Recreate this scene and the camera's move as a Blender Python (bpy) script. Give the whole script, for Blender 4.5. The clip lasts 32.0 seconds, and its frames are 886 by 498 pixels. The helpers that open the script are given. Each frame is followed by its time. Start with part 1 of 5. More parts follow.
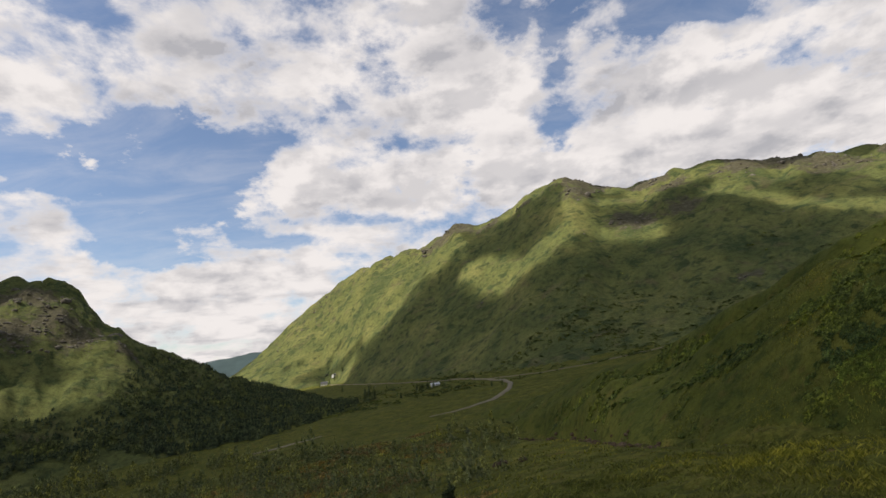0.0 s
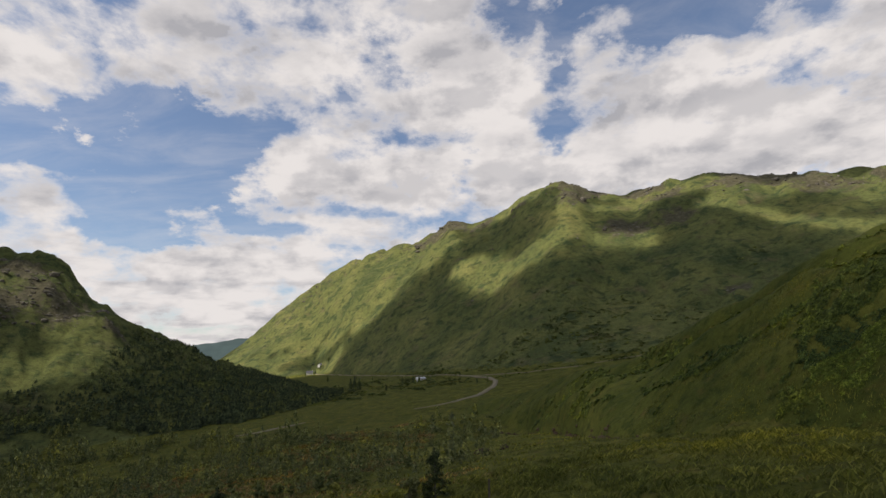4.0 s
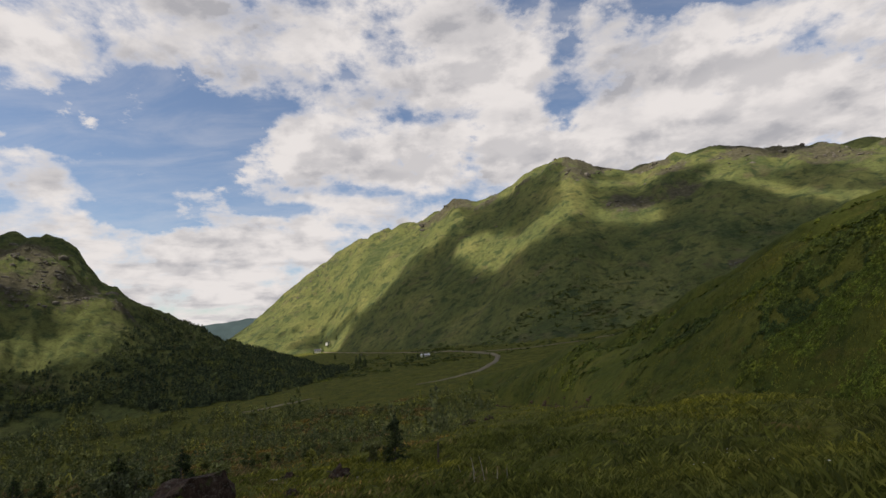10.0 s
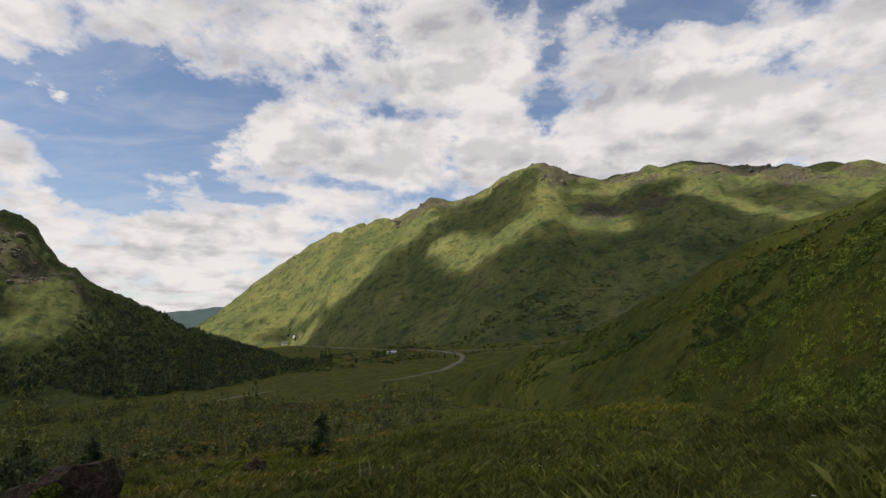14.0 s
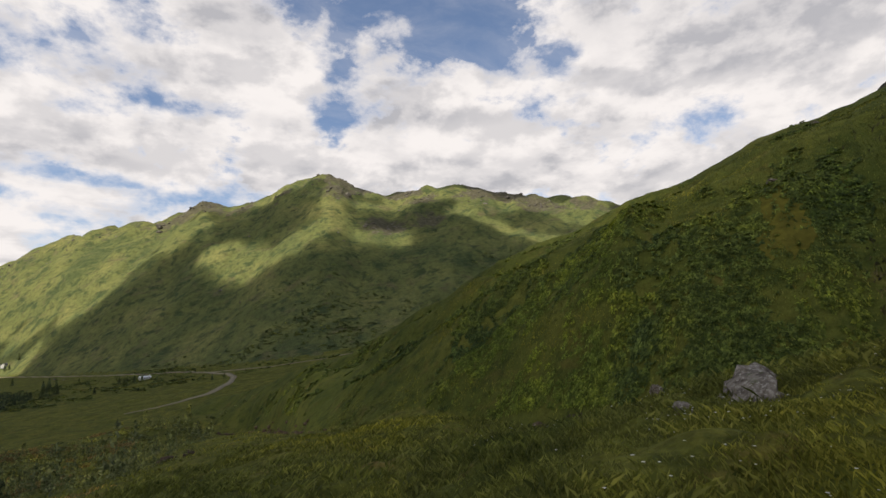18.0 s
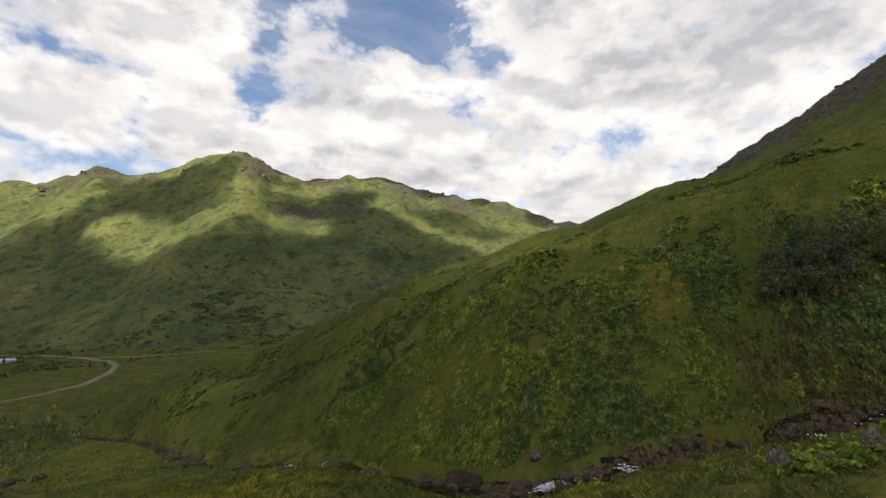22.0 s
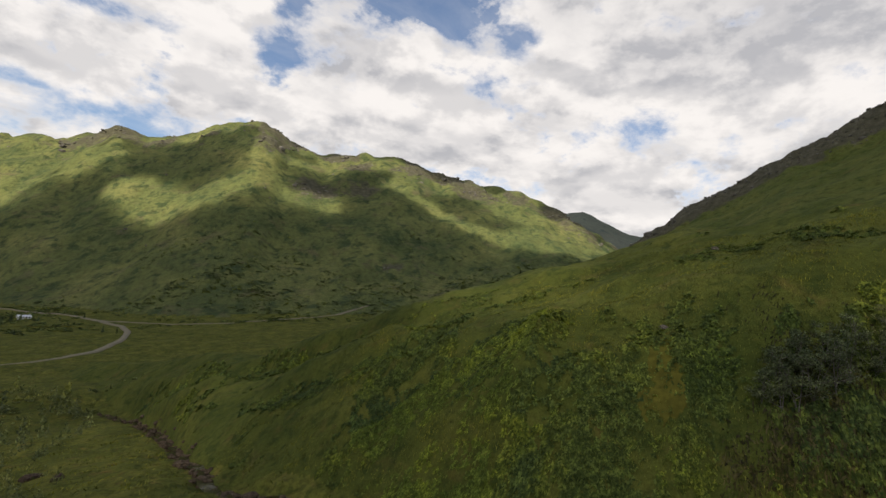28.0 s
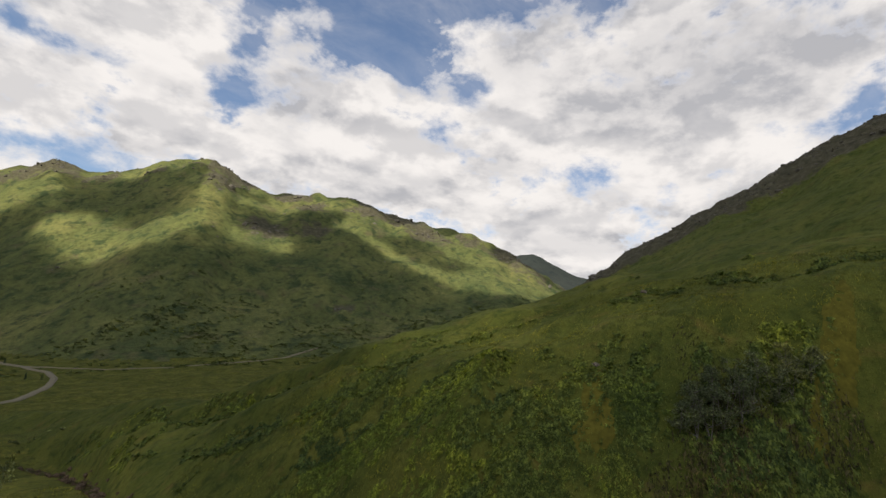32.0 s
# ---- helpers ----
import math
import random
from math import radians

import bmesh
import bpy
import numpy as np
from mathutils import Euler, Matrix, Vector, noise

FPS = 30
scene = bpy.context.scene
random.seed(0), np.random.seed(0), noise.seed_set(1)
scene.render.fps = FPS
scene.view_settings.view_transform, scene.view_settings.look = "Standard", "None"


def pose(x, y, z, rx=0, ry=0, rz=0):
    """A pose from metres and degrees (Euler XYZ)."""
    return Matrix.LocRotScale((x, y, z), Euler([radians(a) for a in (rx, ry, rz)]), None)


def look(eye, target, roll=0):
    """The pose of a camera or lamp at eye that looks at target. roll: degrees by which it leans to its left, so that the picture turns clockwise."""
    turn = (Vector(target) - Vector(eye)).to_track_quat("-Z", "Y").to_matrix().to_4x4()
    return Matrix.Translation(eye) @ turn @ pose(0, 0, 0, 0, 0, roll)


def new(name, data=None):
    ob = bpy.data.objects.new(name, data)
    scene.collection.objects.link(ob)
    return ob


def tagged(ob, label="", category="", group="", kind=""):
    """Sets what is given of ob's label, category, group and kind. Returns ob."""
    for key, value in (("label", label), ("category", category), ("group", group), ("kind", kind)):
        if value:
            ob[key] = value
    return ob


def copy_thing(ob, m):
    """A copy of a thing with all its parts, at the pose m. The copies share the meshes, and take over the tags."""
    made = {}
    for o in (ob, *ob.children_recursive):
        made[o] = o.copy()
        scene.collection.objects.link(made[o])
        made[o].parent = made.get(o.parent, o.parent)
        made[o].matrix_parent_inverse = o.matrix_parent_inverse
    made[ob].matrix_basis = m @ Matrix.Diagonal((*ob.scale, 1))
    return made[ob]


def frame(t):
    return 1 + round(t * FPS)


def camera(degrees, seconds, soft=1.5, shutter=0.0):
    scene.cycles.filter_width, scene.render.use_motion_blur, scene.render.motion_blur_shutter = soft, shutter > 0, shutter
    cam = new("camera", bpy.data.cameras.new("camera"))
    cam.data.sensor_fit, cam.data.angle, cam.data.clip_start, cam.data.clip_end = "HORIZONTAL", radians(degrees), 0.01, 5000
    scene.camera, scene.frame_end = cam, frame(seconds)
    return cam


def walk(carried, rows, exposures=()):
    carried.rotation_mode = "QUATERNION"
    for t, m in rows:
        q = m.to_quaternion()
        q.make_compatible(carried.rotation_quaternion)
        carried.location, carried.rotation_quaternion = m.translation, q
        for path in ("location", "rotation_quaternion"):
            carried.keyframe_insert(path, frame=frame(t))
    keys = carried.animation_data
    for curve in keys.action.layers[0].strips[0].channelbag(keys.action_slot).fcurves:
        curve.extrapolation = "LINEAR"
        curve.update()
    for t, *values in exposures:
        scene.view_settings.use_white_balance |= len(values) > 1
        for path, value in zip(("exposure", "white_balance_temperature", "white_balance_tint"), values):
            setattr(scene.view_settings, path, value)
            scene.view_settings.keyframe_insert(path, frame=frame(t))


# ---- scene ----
cam = camera(83.1, 32.0)

# seconds, eye, target, roll
PATH = [
    (0.0, (-1.40, 2.87, -2.19), (0.56, 100.54, 19.15), -5.36),
    (0.5, (-1.55, 2.77, -2.38), (2.23, 100.88, 16.64), 0.22),
    (1.0, (-1.69, 2.67, -2.58), (2.54, 100.69, 16.79), -1.18),
    (1.5, (-1.83, 2.56, -2.81), (2.19, 101.12, 13.61), 0.10),
    (2.0, (-1.94, 2.43, -3.07), (0.24, 100.43, 16.69), 1.01),
    (2.5, (-2.03, 2.27, -3.35), (-0.78, 100.64, 14.56), -0.04),
    (3.0, (-2.07, 2.07, -3.65), (-1.07, 100.66, 13.03), -1.31),
    (3.5, (-2.04, 1.84, -3.96), (-0.40, 100.08, 14.65), -1.07),
    (4.0, (-1.93, 1.56, -4.25), (1.39, 99.33, 16.51), -2.15),
    (4.5, (-1.73, 1.26, -4.52), (1.69, 100.11, 10.16), -4.09),
    (6.5, (-0.04, -0.21, -5.33), (2.68, 98.16, 12.42), -3.33),
    (7.0, (0.35, -0.45, -5.33), (4.24, 97.13, 16.20), -1.25),
    (7.5, (0.74, -0.63, -5.25), (3.86, 97.23, 15.12), -0.98),
    (8.0, (1.11, -0.75, -5.12), (4.09, 97.29, 14.34), -0.04),
    (8.5, (1.46, -0.83, -4.99), (5.93, 96.69, 16.70), -0.74),
    (9.0, (1.81, -0.87, -4.87), (6.52, 97.35, 13.33), -0.92),
    (9.5, (2.16, -0.90, -4.76), (4.59, 97.77, 11.31), -1.84),
    (10.0, (2.54, -0.94, -4.71), (4.33, 97.67, 11.77), -2.83),
    (10.5, (2.94, -1.01, -4.69), (5.54, 97.23, 13.81), -2.22),
    (11.0, (3.37, -1.11, -4.68), (8.49, 96.82, 14.89), 0.68),
    (11.5, (3.81, -1.23, -4.66), (7.75, 97.05, 13.36), -0.35),
    (12.0, (4.25, -1.38, -4.63), (7.23, 97.16, 12.16), 0.13),
    (12.5, (4.69, -1.56, -4.59), (9.08, 96.01, 16.90), 0.49),
    (13.0, (5.15, -1.73, -4.55), (10.40, 97.01, 10.36), -0.61),
    (13.5, (5.62, -1.90, -4.56), (12.30, 96.51, 11.90), -0.29),
    (15.5, (7.57, -2.07, -4.84), (13.55, 96.76, 9.22), 0.29),
    (16.0, (7.85, -1.89, -4.78), (13.71, 96.78, 10.39), 0.39),
    (16.5, (8.06, -1.64, -4.65), (22.42, 96.47, 8.33), 0.11),
    (17.0, (8.23, -1.38, -4.45), (37.62, 92.89, 11.34), -0.68),
    (17.5, (8.39, -1.14, -4.20), (40.50, 92.72, 8.32), 0.19),
    (18.0, (8.58, -0.98, -3.88), (55.60, 85.56, 13.42), -2.79),
    (18.5, (8.84, -0.97, -3.48), (71.32, 75.12, 14.04), -3.85),
    (19.0, (9.18, -1.12, -2.96), (71.63, 75.97, 9.59), -0.13),
    (19.5, (9.57, -1.36, -2.27), (71.66, 75.92, 10.89), 0.68),
    (20.0, (9.94, -1.59, -1.41), (69.99, 77.48, 10.46), 0.96),
    (20.5, (10.23, -1.75, -0.50), (71.63, 76.51, 9.78), 3.94),
    (21.0, (10.41, -1.81, 0.39), (70.85, 77.11, 11.32), -0.84),
    (21.5, (10.50, -1.80, 1.22), (69.79, 77.19, 16.90), -1.28),
    (22.0, (10.52, -1.76, 2.04), (71.25, 76.16, 17.58), 0.52),
    (22.5, (10.50, -1.71, 2.85), (68.16, 79.57, 11.12), 0.65),
    (23.0, (10.44, -1.69, 3.67), (66.28, 78.45, 25.13), 2.22),
    (23.5, (10.33, -1.68, 4.53), (67.14, 76.70, 29.60), 2.84),
    (24.0, (10.20, -1.73, 5.46), (68.26, 76.06, 29.50), 2.93),
    (24.5, (10.03, -1.83, 6.44), (70.42, 74.93, 27.91), 2.81),
    (25.0, (9.83, -2.00, 7.45), (69.54, 76.95, 21.61), 6.06),
    (25.5, (9.58, -2.24, 8.42), (69.48, 77.00, 19.98), 5.22),
    (27.5, (8.16, -3.67, 11.73), (66.20, 76.13, 27.94), 3.68),
    (28.0, (7.79, -3.96, 12.35), (67.43, 75.52, 23.58), 5.08),
    (28.5, (7.42, -4.22, 12.83), (67.99, 74.59, 23.77), 3.92),
    (29.0, (7.06, -4.50, 13.13), (66.79, 74.32, 27.95), 4.38),
    (29.5, (6.73, -4.82, 13.23), (65.83, 73.73, 31.59), 2.92),
    (30.0, (6.41, -5.20, 13.16), (64.81, 73.58, 32.72), 2.90),
    (30.5, (6.12, -5.68, 12.98), (64.84, 73.23, 31.02), 2.26),
    (31.0, (5.86, -6.27, 12.73), (68.23, 70.23, 28.79), 3.62),
    (31.5, (5.61, -6.94, 12.45), (70.30, 67.14, 30.54), 2.88),
    (32.0, (5.37, -7.66, 12.15), (70.81, 65.25, 32.22), 4.74),
]
walk(cam, [(t, look(eye, target, roll)) for t, eye, target, roll in PATH], [(0, 0.0, 6700, 14), (2, -0.12, 6700, 14), (9, -0.14, 6700, 14), (13, -0.1, 6700, 14), (16, 0.02, 6700, 14), (19, 0.16, 6700, 13),
     (21, 0.30, 6700, 12), (23, 0.22, 6700, 12), (24, 0.12, 6700, 12), (25, 0.0, 6700, 12), (28, 0.12, 6700, 12), (30, 0.1, 6700, 12), (32, 0.08, 6700, 12)])

# ---- light ----
SUN_AZ, SUN_EL = -118.0, 50.0          # compass from +y towards +x, degrees
sun_way = Vector((math.sin(radians(SUN_AZ)) * math.cos(radians(SUN_EL)), math.cos(radians(SUN_AZ)) * math.cos(radians(SUN_EL)), math.sin(radians(SUN_EL))))
sun_data = bpy.data.lights.new("sun", "SUN")
sun_data.energy, sun_data.angle, sun_data.color = 5.0, radians(0.6), (1.0, 0.94, 0.82)
sun = new("sun", sun_data)
sun.matrix_world = look(sun_way * 100, (0, 0, 0))

world = bpy.data.worlds.new("sky")
scene.world = world
world.use_nodes = True
wn, wl = world.node_tree.nodes, world.node_tree.links
wn.clear()


def w_math(op, a, b=None, c=None, clamp=False):
    n = wn.new("ShaderNodeMath")
    n.operation, n.use_clamp = op, clamp
    for k, v in enumerate((a, b, c)):
        if isinstance(v, (int, float)):
            n.inputs[k].default_value = v
        elif v is not None:
            wl.new(v, n.inputs[k])
    return n.outputs[0]


def w_ramp(v, lo, hi):
    n = wn.new("ShaderNodeMapRange")
    n.interpolation_type = "SMOOTHSTEP"
    wl.new(v, n.inputs["Value"])
    n.inputs["From Min"].default_value, n.inputs["From Max"].default_value = lo, hi
    return n.outputs["Result"]


def w_noise(vec, scale, detail, rough, distort=0.0):
    n = wn.new("ShaderNodeTexNoise")
    wl.new(vec, n.inputs["Vector"])
    n.inputs["Scale"].default_value, n.inputs["Detail"].default_value, n.inputs["Roughness"].default_value, n.inputs["Distortion"].default_value = scale, detail, rough, distort
    return n.outputs["Fac"]


def w_vec(op, a, b):
    n = wn.new("ShaderNodeVectorMath")
    n.operation = op
    wl.new(a, n.inputs[0])
    if isinstance(b, tuple):
        n.inputs[1].default_value = b
    else:
        wl.new(b, n.inputs[1])
    return n.outputs[0]


def build_sky():
    out = wn.new("ShaderNodeOutputWorld")
    sky = wn.new("ShaderNodeTexSky")
    sky.sky_type, sky.sun_disc = "NISHITA", False
    sky.sun_elevation, sky.sun_rotation = radians(SUN_EL), radians(SUN_AZ)
    sky.air_density, sky.dust_density, sky.ozone_density = 1.0, 0.6, 1.4
    co = wn.new("ShaderNodeTexCoord").outputs["Generated"]
    sep = wn.new("ShaderNodeSeparateXYZ")
    wl.new(co, sep.inputs[0])
    x, y, z = sep.outputs
    az = w_math("MULTIPLY", w_math("ARCTAN2", x, y), 180 / math.pi)
    el = w_math("MULTIPLY", w_math("ARCSINE", z), 180 / math.pi)
    # a flat cloud layer, seen in perspective
    depth = w_math("ADD", w_math("MAXIMUM", z, 0.0), 0.14)
    flat = wn.new("ShaderNodeCombineXYZ")
    wl.new(w_math("DIVIDE", x, depth), flat.inputs[0])
    wl.new(w_math("DIVIDE", y, depth), flat.inputs[1])
    flat = flat.outputs[0]
    tall = w_vec("MULTIPLY", co, (1.0, 1.0, 1.7))
    body = w_noise(flat, 1.7, 8.0, 0.58, 0.2)
    puff = w_noise(tall, 7.5, 10.0, 0.60, 0.15)
    cover = w_math("ADD", w_math("MULTIPLY_ADD", body, 0.85, -0.395), w_math("MULTIPLY_ADD", puff, 1.25, -0.625))
    # ragged outlines of the gaps and of the single clouds
    warp = w_math("ADD", w_math("MULTIPLY_ADD", w_noise(tall, 5.0, 9.0, 0.62, 0.4), 7.0, -3.5), w_math("MULTIPLY_ADD", w_noise(tall, 16.0, 7.0, 0.62, 0.3), 4.0, -2.0))
    for a0, e0, wa, we, weight in BLUE_WEST + BLUE_EAST + CLOUD_WEST + CLOUD_EAST:
        u = w_math("MULTIPLY_ADD", az, 1 / wa, -a0 / wa)
        v = w_math("MULTIPLY_ADD", el, 1 / we, -e0 / we)
        d = w_math("ADD", w_math("MULTIPLY_ADD", v, v, w_math("MULTIPLY", u, u)), warp)
        cover = w_math("MULTIPLY_ADD", w_ramp(d, 2.6, -0.6), weight * 0.72, cover)
    # less cloud overhead, more towards the horizon
    cover = w_math("ADD", cover, w_math("MULTIPLY", w_ramp(z, 0.58, 0.82), -0.34))
    cover = w_math("ADD", cover, w_math("MULTIPLY", w_ramp(z, 0.26, 0.04), 0.10))
    veil = w_ramp(w_noise(w_vec("MULTIPLY", flat, (1.0, 2.2, 1.0)), 2.2, 8.0, 0.62, 0.5), 0.36, 0.74)
    cloud = w_math("MAXIMUM", w_ramp(cover, -0.18, 0.15), w_math("MULTIPLY", veil, 0.22))
    # tops catch the light, bases stay grey
    here = w_noise(tall, 5.2, 7.0, 0.55, 0.1)
    above = w_noise(w_vec("ADD", tall, (-0.012, -0.012, 0.050)), 5.2, 7.0, 0.55, 0.1)
    base = w_ramp(w_math("SUBTRACT", above, here), -0.05, 0.10)
    lump = w_ramp(w_noise(flat, 2.6, 7.0, 0.55, 0.1), 0.44, 0.66)
    grey = w_math("ADD", w_math("MULTIPLY", base, 0.52), w_math("MULTIPLY", lump, 0.50))
    for a0, e0, wa, we, weight in GREY_BASES:
        u = w_math("MULTIPLY_ADD", az, 1 / wa, -a0 / wa)
        v = w_math("MULTIPLY_ADD", el, 1 / we, -e0 / we)
        d = w_math("ADD", w_math("MULTIPLY_ADD", v, v, w_math("MULTIPLY", u, u)), w_math("MULTIPLY", warp, 0.4))
        grey = w_math("MULTIPLY_ADD", w_ramp(d, 1.6, 0.0), weight, grey)
    grey = w_math("MULTIPLY", grey, w_ramp(cover, -0.06, 0.14), clamp=True)
    tone = wn.new("ShaderNodeMixRGB")
    wl.new(grey, tone.inputs[0])
    tone.inputs[1].default_value, tone.inputs[2].default_value = (1.0, 0.985, 0.965, 1), (0.52, 0.535, 0.57, 1)
    blue, white, mix = wn.new("ShaderNodeBackground"), wn.new("ShaderNodeBackground"), wn.new("ShaderNodeMixShader")
    wl.new(sky.outputs[0], blue.inputs["Color"])
    wl.new(tone.outputs[0], white.inputs["Color"])
    blue.inputs["Strength"].default_value, white.inputs["Strength"].default_value = 0.135, 0.86
    wl.new(cloud, mix.inputs[0])
    wl.new(blue.outputs[0], mix.inputs[1])
    wl.new(white.outputs[0], mix.inputs[2])
    wl.new(mix.outputs[0], out.inputs["Surface"])


# compass and height of the middle, half width and half height (degrees), weight
BLUE_WEST = [(-31, 19, 8, 6.5, -.62), (-40, 21, 6, 2.6, -.40), (-21, 25.5, 5, 2.2, -.22), (-24, 20, 5, 3.5, -.36), (-34, 12.8, 3.5, 1.0, -.20), (-1.5, 24.6, 5, 1.3, -.26), (5.5, 24.4, 4, 1.1, -.24), (17.5, 33, 1.8, 3, -.30), (17, 26.3, 2, 1.0, -.18),
             (-17.5, 14.2, 4.5, 0.6, -.22), (-9.5, 16.3, 5, 0.5, -.20), (-29, 12.2, 4, 0.6, -.16), (-46, 17, 5, 4, -.28), (43.5, 25.5, 2.2, 0.9, -.16)]
BLUE_EAST = [(30, 35, 8.5, 4.6, -.50), (36, 32, 3.6, 2.6, -.28), (17, 30.5, 2.6, 2.0, -.14), (48.6, 21.9, 1.8, 0.6, -.18), (24.2, 18.0, 2.4, 0.5, -.10), (-3, 15.5, 3.5, 0.5, -.08), (43.5, 30.4, 2.6, 1.3, -.26), (26, 22.5, 3, 0.5, -.12)]
CLOUD_WEST = [(-38.4, 15.8, 3.2, 2.6, .42), (-25, 26.3, 1.4, 1.8, .26), (-28, 22.6, 1.0, 1.4, .22), (4, 31, 10, 5, .34), (-13.4, 22.8, 3.2, 1.6, .30), (-12, 19.6, 7, 2, .28), (-4, 20, 7, 2.4, .28), (9, 20, 10, 3, .28), (-26, 15.8, 4, 1.0, .22),
              (-22, 11, 8, 1.8, .26), (-25, 8.2, 9, 1.8, .22), (24, 22, 6, 4, .16), (35, 21, 8, 4, .22), (-40, 27.5, 7, 2.2, .26), (-26, 32.5, 8, 1.6, .14), (-13, 31.5, 4, 2.4, .16), (-21, 5, 3.4, 1.0, .20)]
CLOUD_EAST = [(7, 27, 6, 4, .32), (52.5, 28, 4.5, 3, .38), (31, 26.8, 7, 2.2, .34), (68, 29, 15, 6, .42), (20, 33, 1.8, 1.0, .30), (24.5, 34.2, 2.4, 1.4, .36), (60, 20, 12, 5, .28), (40, 18, 12, 4, .24), (15, 20, 10, 3, .24), (60, 10, 10, 3, .30), (33, 29.4, 1.4, 0.7, .24), (50, 15, 10, 3, .2)]
GREY_BASES = [(70, 30, 15, 6, .46), (50, 32, 7, 3, .26), (5, 33, 7, 2.5, .45), (-22, 33, 10, 2, .40), (30, 24.5, 8, 1.2, .22), (58, 13, 9, 1.6, .35), (44, 16, 5, 1, .2), (-8, 18, 6, 0.8, .2), (25, 25, 6, 1.2, .25), (8, 24, 4, 1.0, .2)]
build_sky()


# ---- materials ----
def material(name):
    m = bpy.data.materials.new(name)
    m.use_nodes = True
    n, l = m.node_tree.nodes, m.node_tree.links
    return m, n, l, n["Principled BSDF"]


def ramp(n, l, fac, stops, mode="LINEAR"):
    r = n.new("ShaderNodeValToRGB")
    r.color_ramp.interpolation = mode
    while len(r.color_ramp.elements) < len(stops):
        r.color_ramp.elements.new(0.5)
    for e, (p, c) in zip(r.color_ramp.elements, stops):
        e.position, e.color = p, (*c, 1) if len(c) == 3 else c
    l.new(fac, r.inputs[0])
    return r.outputs[0]


def tex(n, l, scale, detail=5.0, rough=0.55, distort=0.0, vec=None, stretch=None):
    if vec is None:
        vec = n.new("ShaderNodeNewGeometry").outputs["Position"]
    if stretch:
        mp = n.new("ShaderNodeMapping")
        mp.inputs["Scale"].default_value = stretch
        l.new(vec, mp.inputs[0])
        vec = mp.outputs[0]
    t = n.new("ShaderNodeTexNoise")
    l.new(vec, t.inputs["Vector"])
    for k, v in (("Scale", scale), ("Detail", detail), ("Roughness", rough), ("Distortion", distort)):
        t.inputs[k].default_value = v
    return t.outputs["Fac"]


def mix(n, l, fac, a, b, mode="MIX"):
    m = n.new("ShaderNodeMixRGB")
    m.blend_type = mode
    for k, v in ((0, fac), (1, a), (2, b)):
        if isinstance(v, (int, float)):
            m.inputs[k].default_value = v
        elif isinstance(v, tuple):
            m.inputs[k].default_value = (*v, 1)
        else:
            l.new(v, m.inputs[k])
    return m.outputs[0]


def bump(n, l, b, height, strength, distance):
    u = n.new("ShaderNodeBump")
    u.inputs["Strength"].default_value, u.inputs["Distance"].default_value = strength, distance
    l.new(height, u.inputs["Height"])
    l.new(u.outputs[0], b.inputs["Normal"])


def turf(name, low, mid, high, brown, grain, patch, relief, rock=0.0, herbs=0.6, rock_size=16.0, contrast=0.75):
    """Rough grass: broad patches, tussocks, dead stalks, and rock where it is steep."""
    low, mid, high = (tuple(v * k for v, k in zip(c, (0.98, 1.0, 1.2))) for c in (low, mid, high))
    m, n, l, b = material(name)
    broad, tuft, fine = tex(n, l, 1 / patch, 4, 0.6, 0.4), tex(n, l, 1 / grain, 6, 0.65), tex(n, l, 5 / grain, 3, 0.6)
    dead = tex(n, l, 1 / (patch * 0.4), 5, 0.62, 0.5, stretch=(1.0, 1.0, 1.4))
    c = ramp(n, l, broad, [(0.30, low), (0.50, mid), (0.70, high)])
    c = mix(n, l, ramp(n, l, dead, [(0.56, (0, 0, 0)), (0.72, (0.75, 0.75, 0.75))]), c, brown)
    herb = tex(n, l, 1 / (patch * 0.22), 7, 0.70, 0.25)
    c = mix(n, l, ramp(n, l, herb, [(0.50, (0, 0, 0)), (0.62, (herbs, herbs, herbs))]), c, tuple(v * k for v, k in zip(low, (0.5, 0.62, 0.75))))
    c = mix(n, l, contrast, c, ramp(n, l, tuft, [(0.28, (0.45, 0.45, 0.45)), (0.5, (1, 1, 1)), (0.74, (1.35, 1.35, 1.25))]), "MULTIPLY")
    c = mix(n, l, contrast * 0.65, c, ramp(n, l, fine, [(0.3, (0.6, 0.6, 0.6)), (0.7, (1.35, 1.35, 1.35))]), "MULTIPLY")
    if rock:
        # outcrops, where the land's own "rock" value says so, broken up by noise
        where = n.new("ShaderNodeAttribute")
        where.attribute_name = "rock"
        sum_ = n.new("ShaderNodeMath")
        sum_.operation = "MULTIPLY_ADD"
        l.new(tex(n, l, 1 / rock_size, 7, 0.68, 0.4), sum_.inputs[0])
        sum_.inputs[1].default_value = 0.75
        l.new(where.outputs["Fac"], sum_.inputs[2])
        stone = ramp(n, l, tex(n, l, 1 / 5, 6, 0.7), [(0.3, (0.040, 0.037, 0.024)), (0.55, (0.100, 0.090, 0.060)), (0.8, (0.19, 0.172, 0.125))])
        c = mix(n, l, ramp(n, l, sum_.outputs[0], [(0.56, (0, 0, 0)), (0.66, (rock, rock, rock))]), c, stone)
    l.new(c, b.inputs["Base Color"])
    b.inputs["Roughness"].default_value, b.inputs["Specular IOR Level"].default_value = 0.95, 0.06
    h = n.new("ShaderNodeMath")
    h.operation = "ADD"
    l.new(tuft, h.inputs[0])
    l.new(fine, h.inputs[1])
    bump(n, l, b, h.outputs[0], 0.8, relief)
    return m


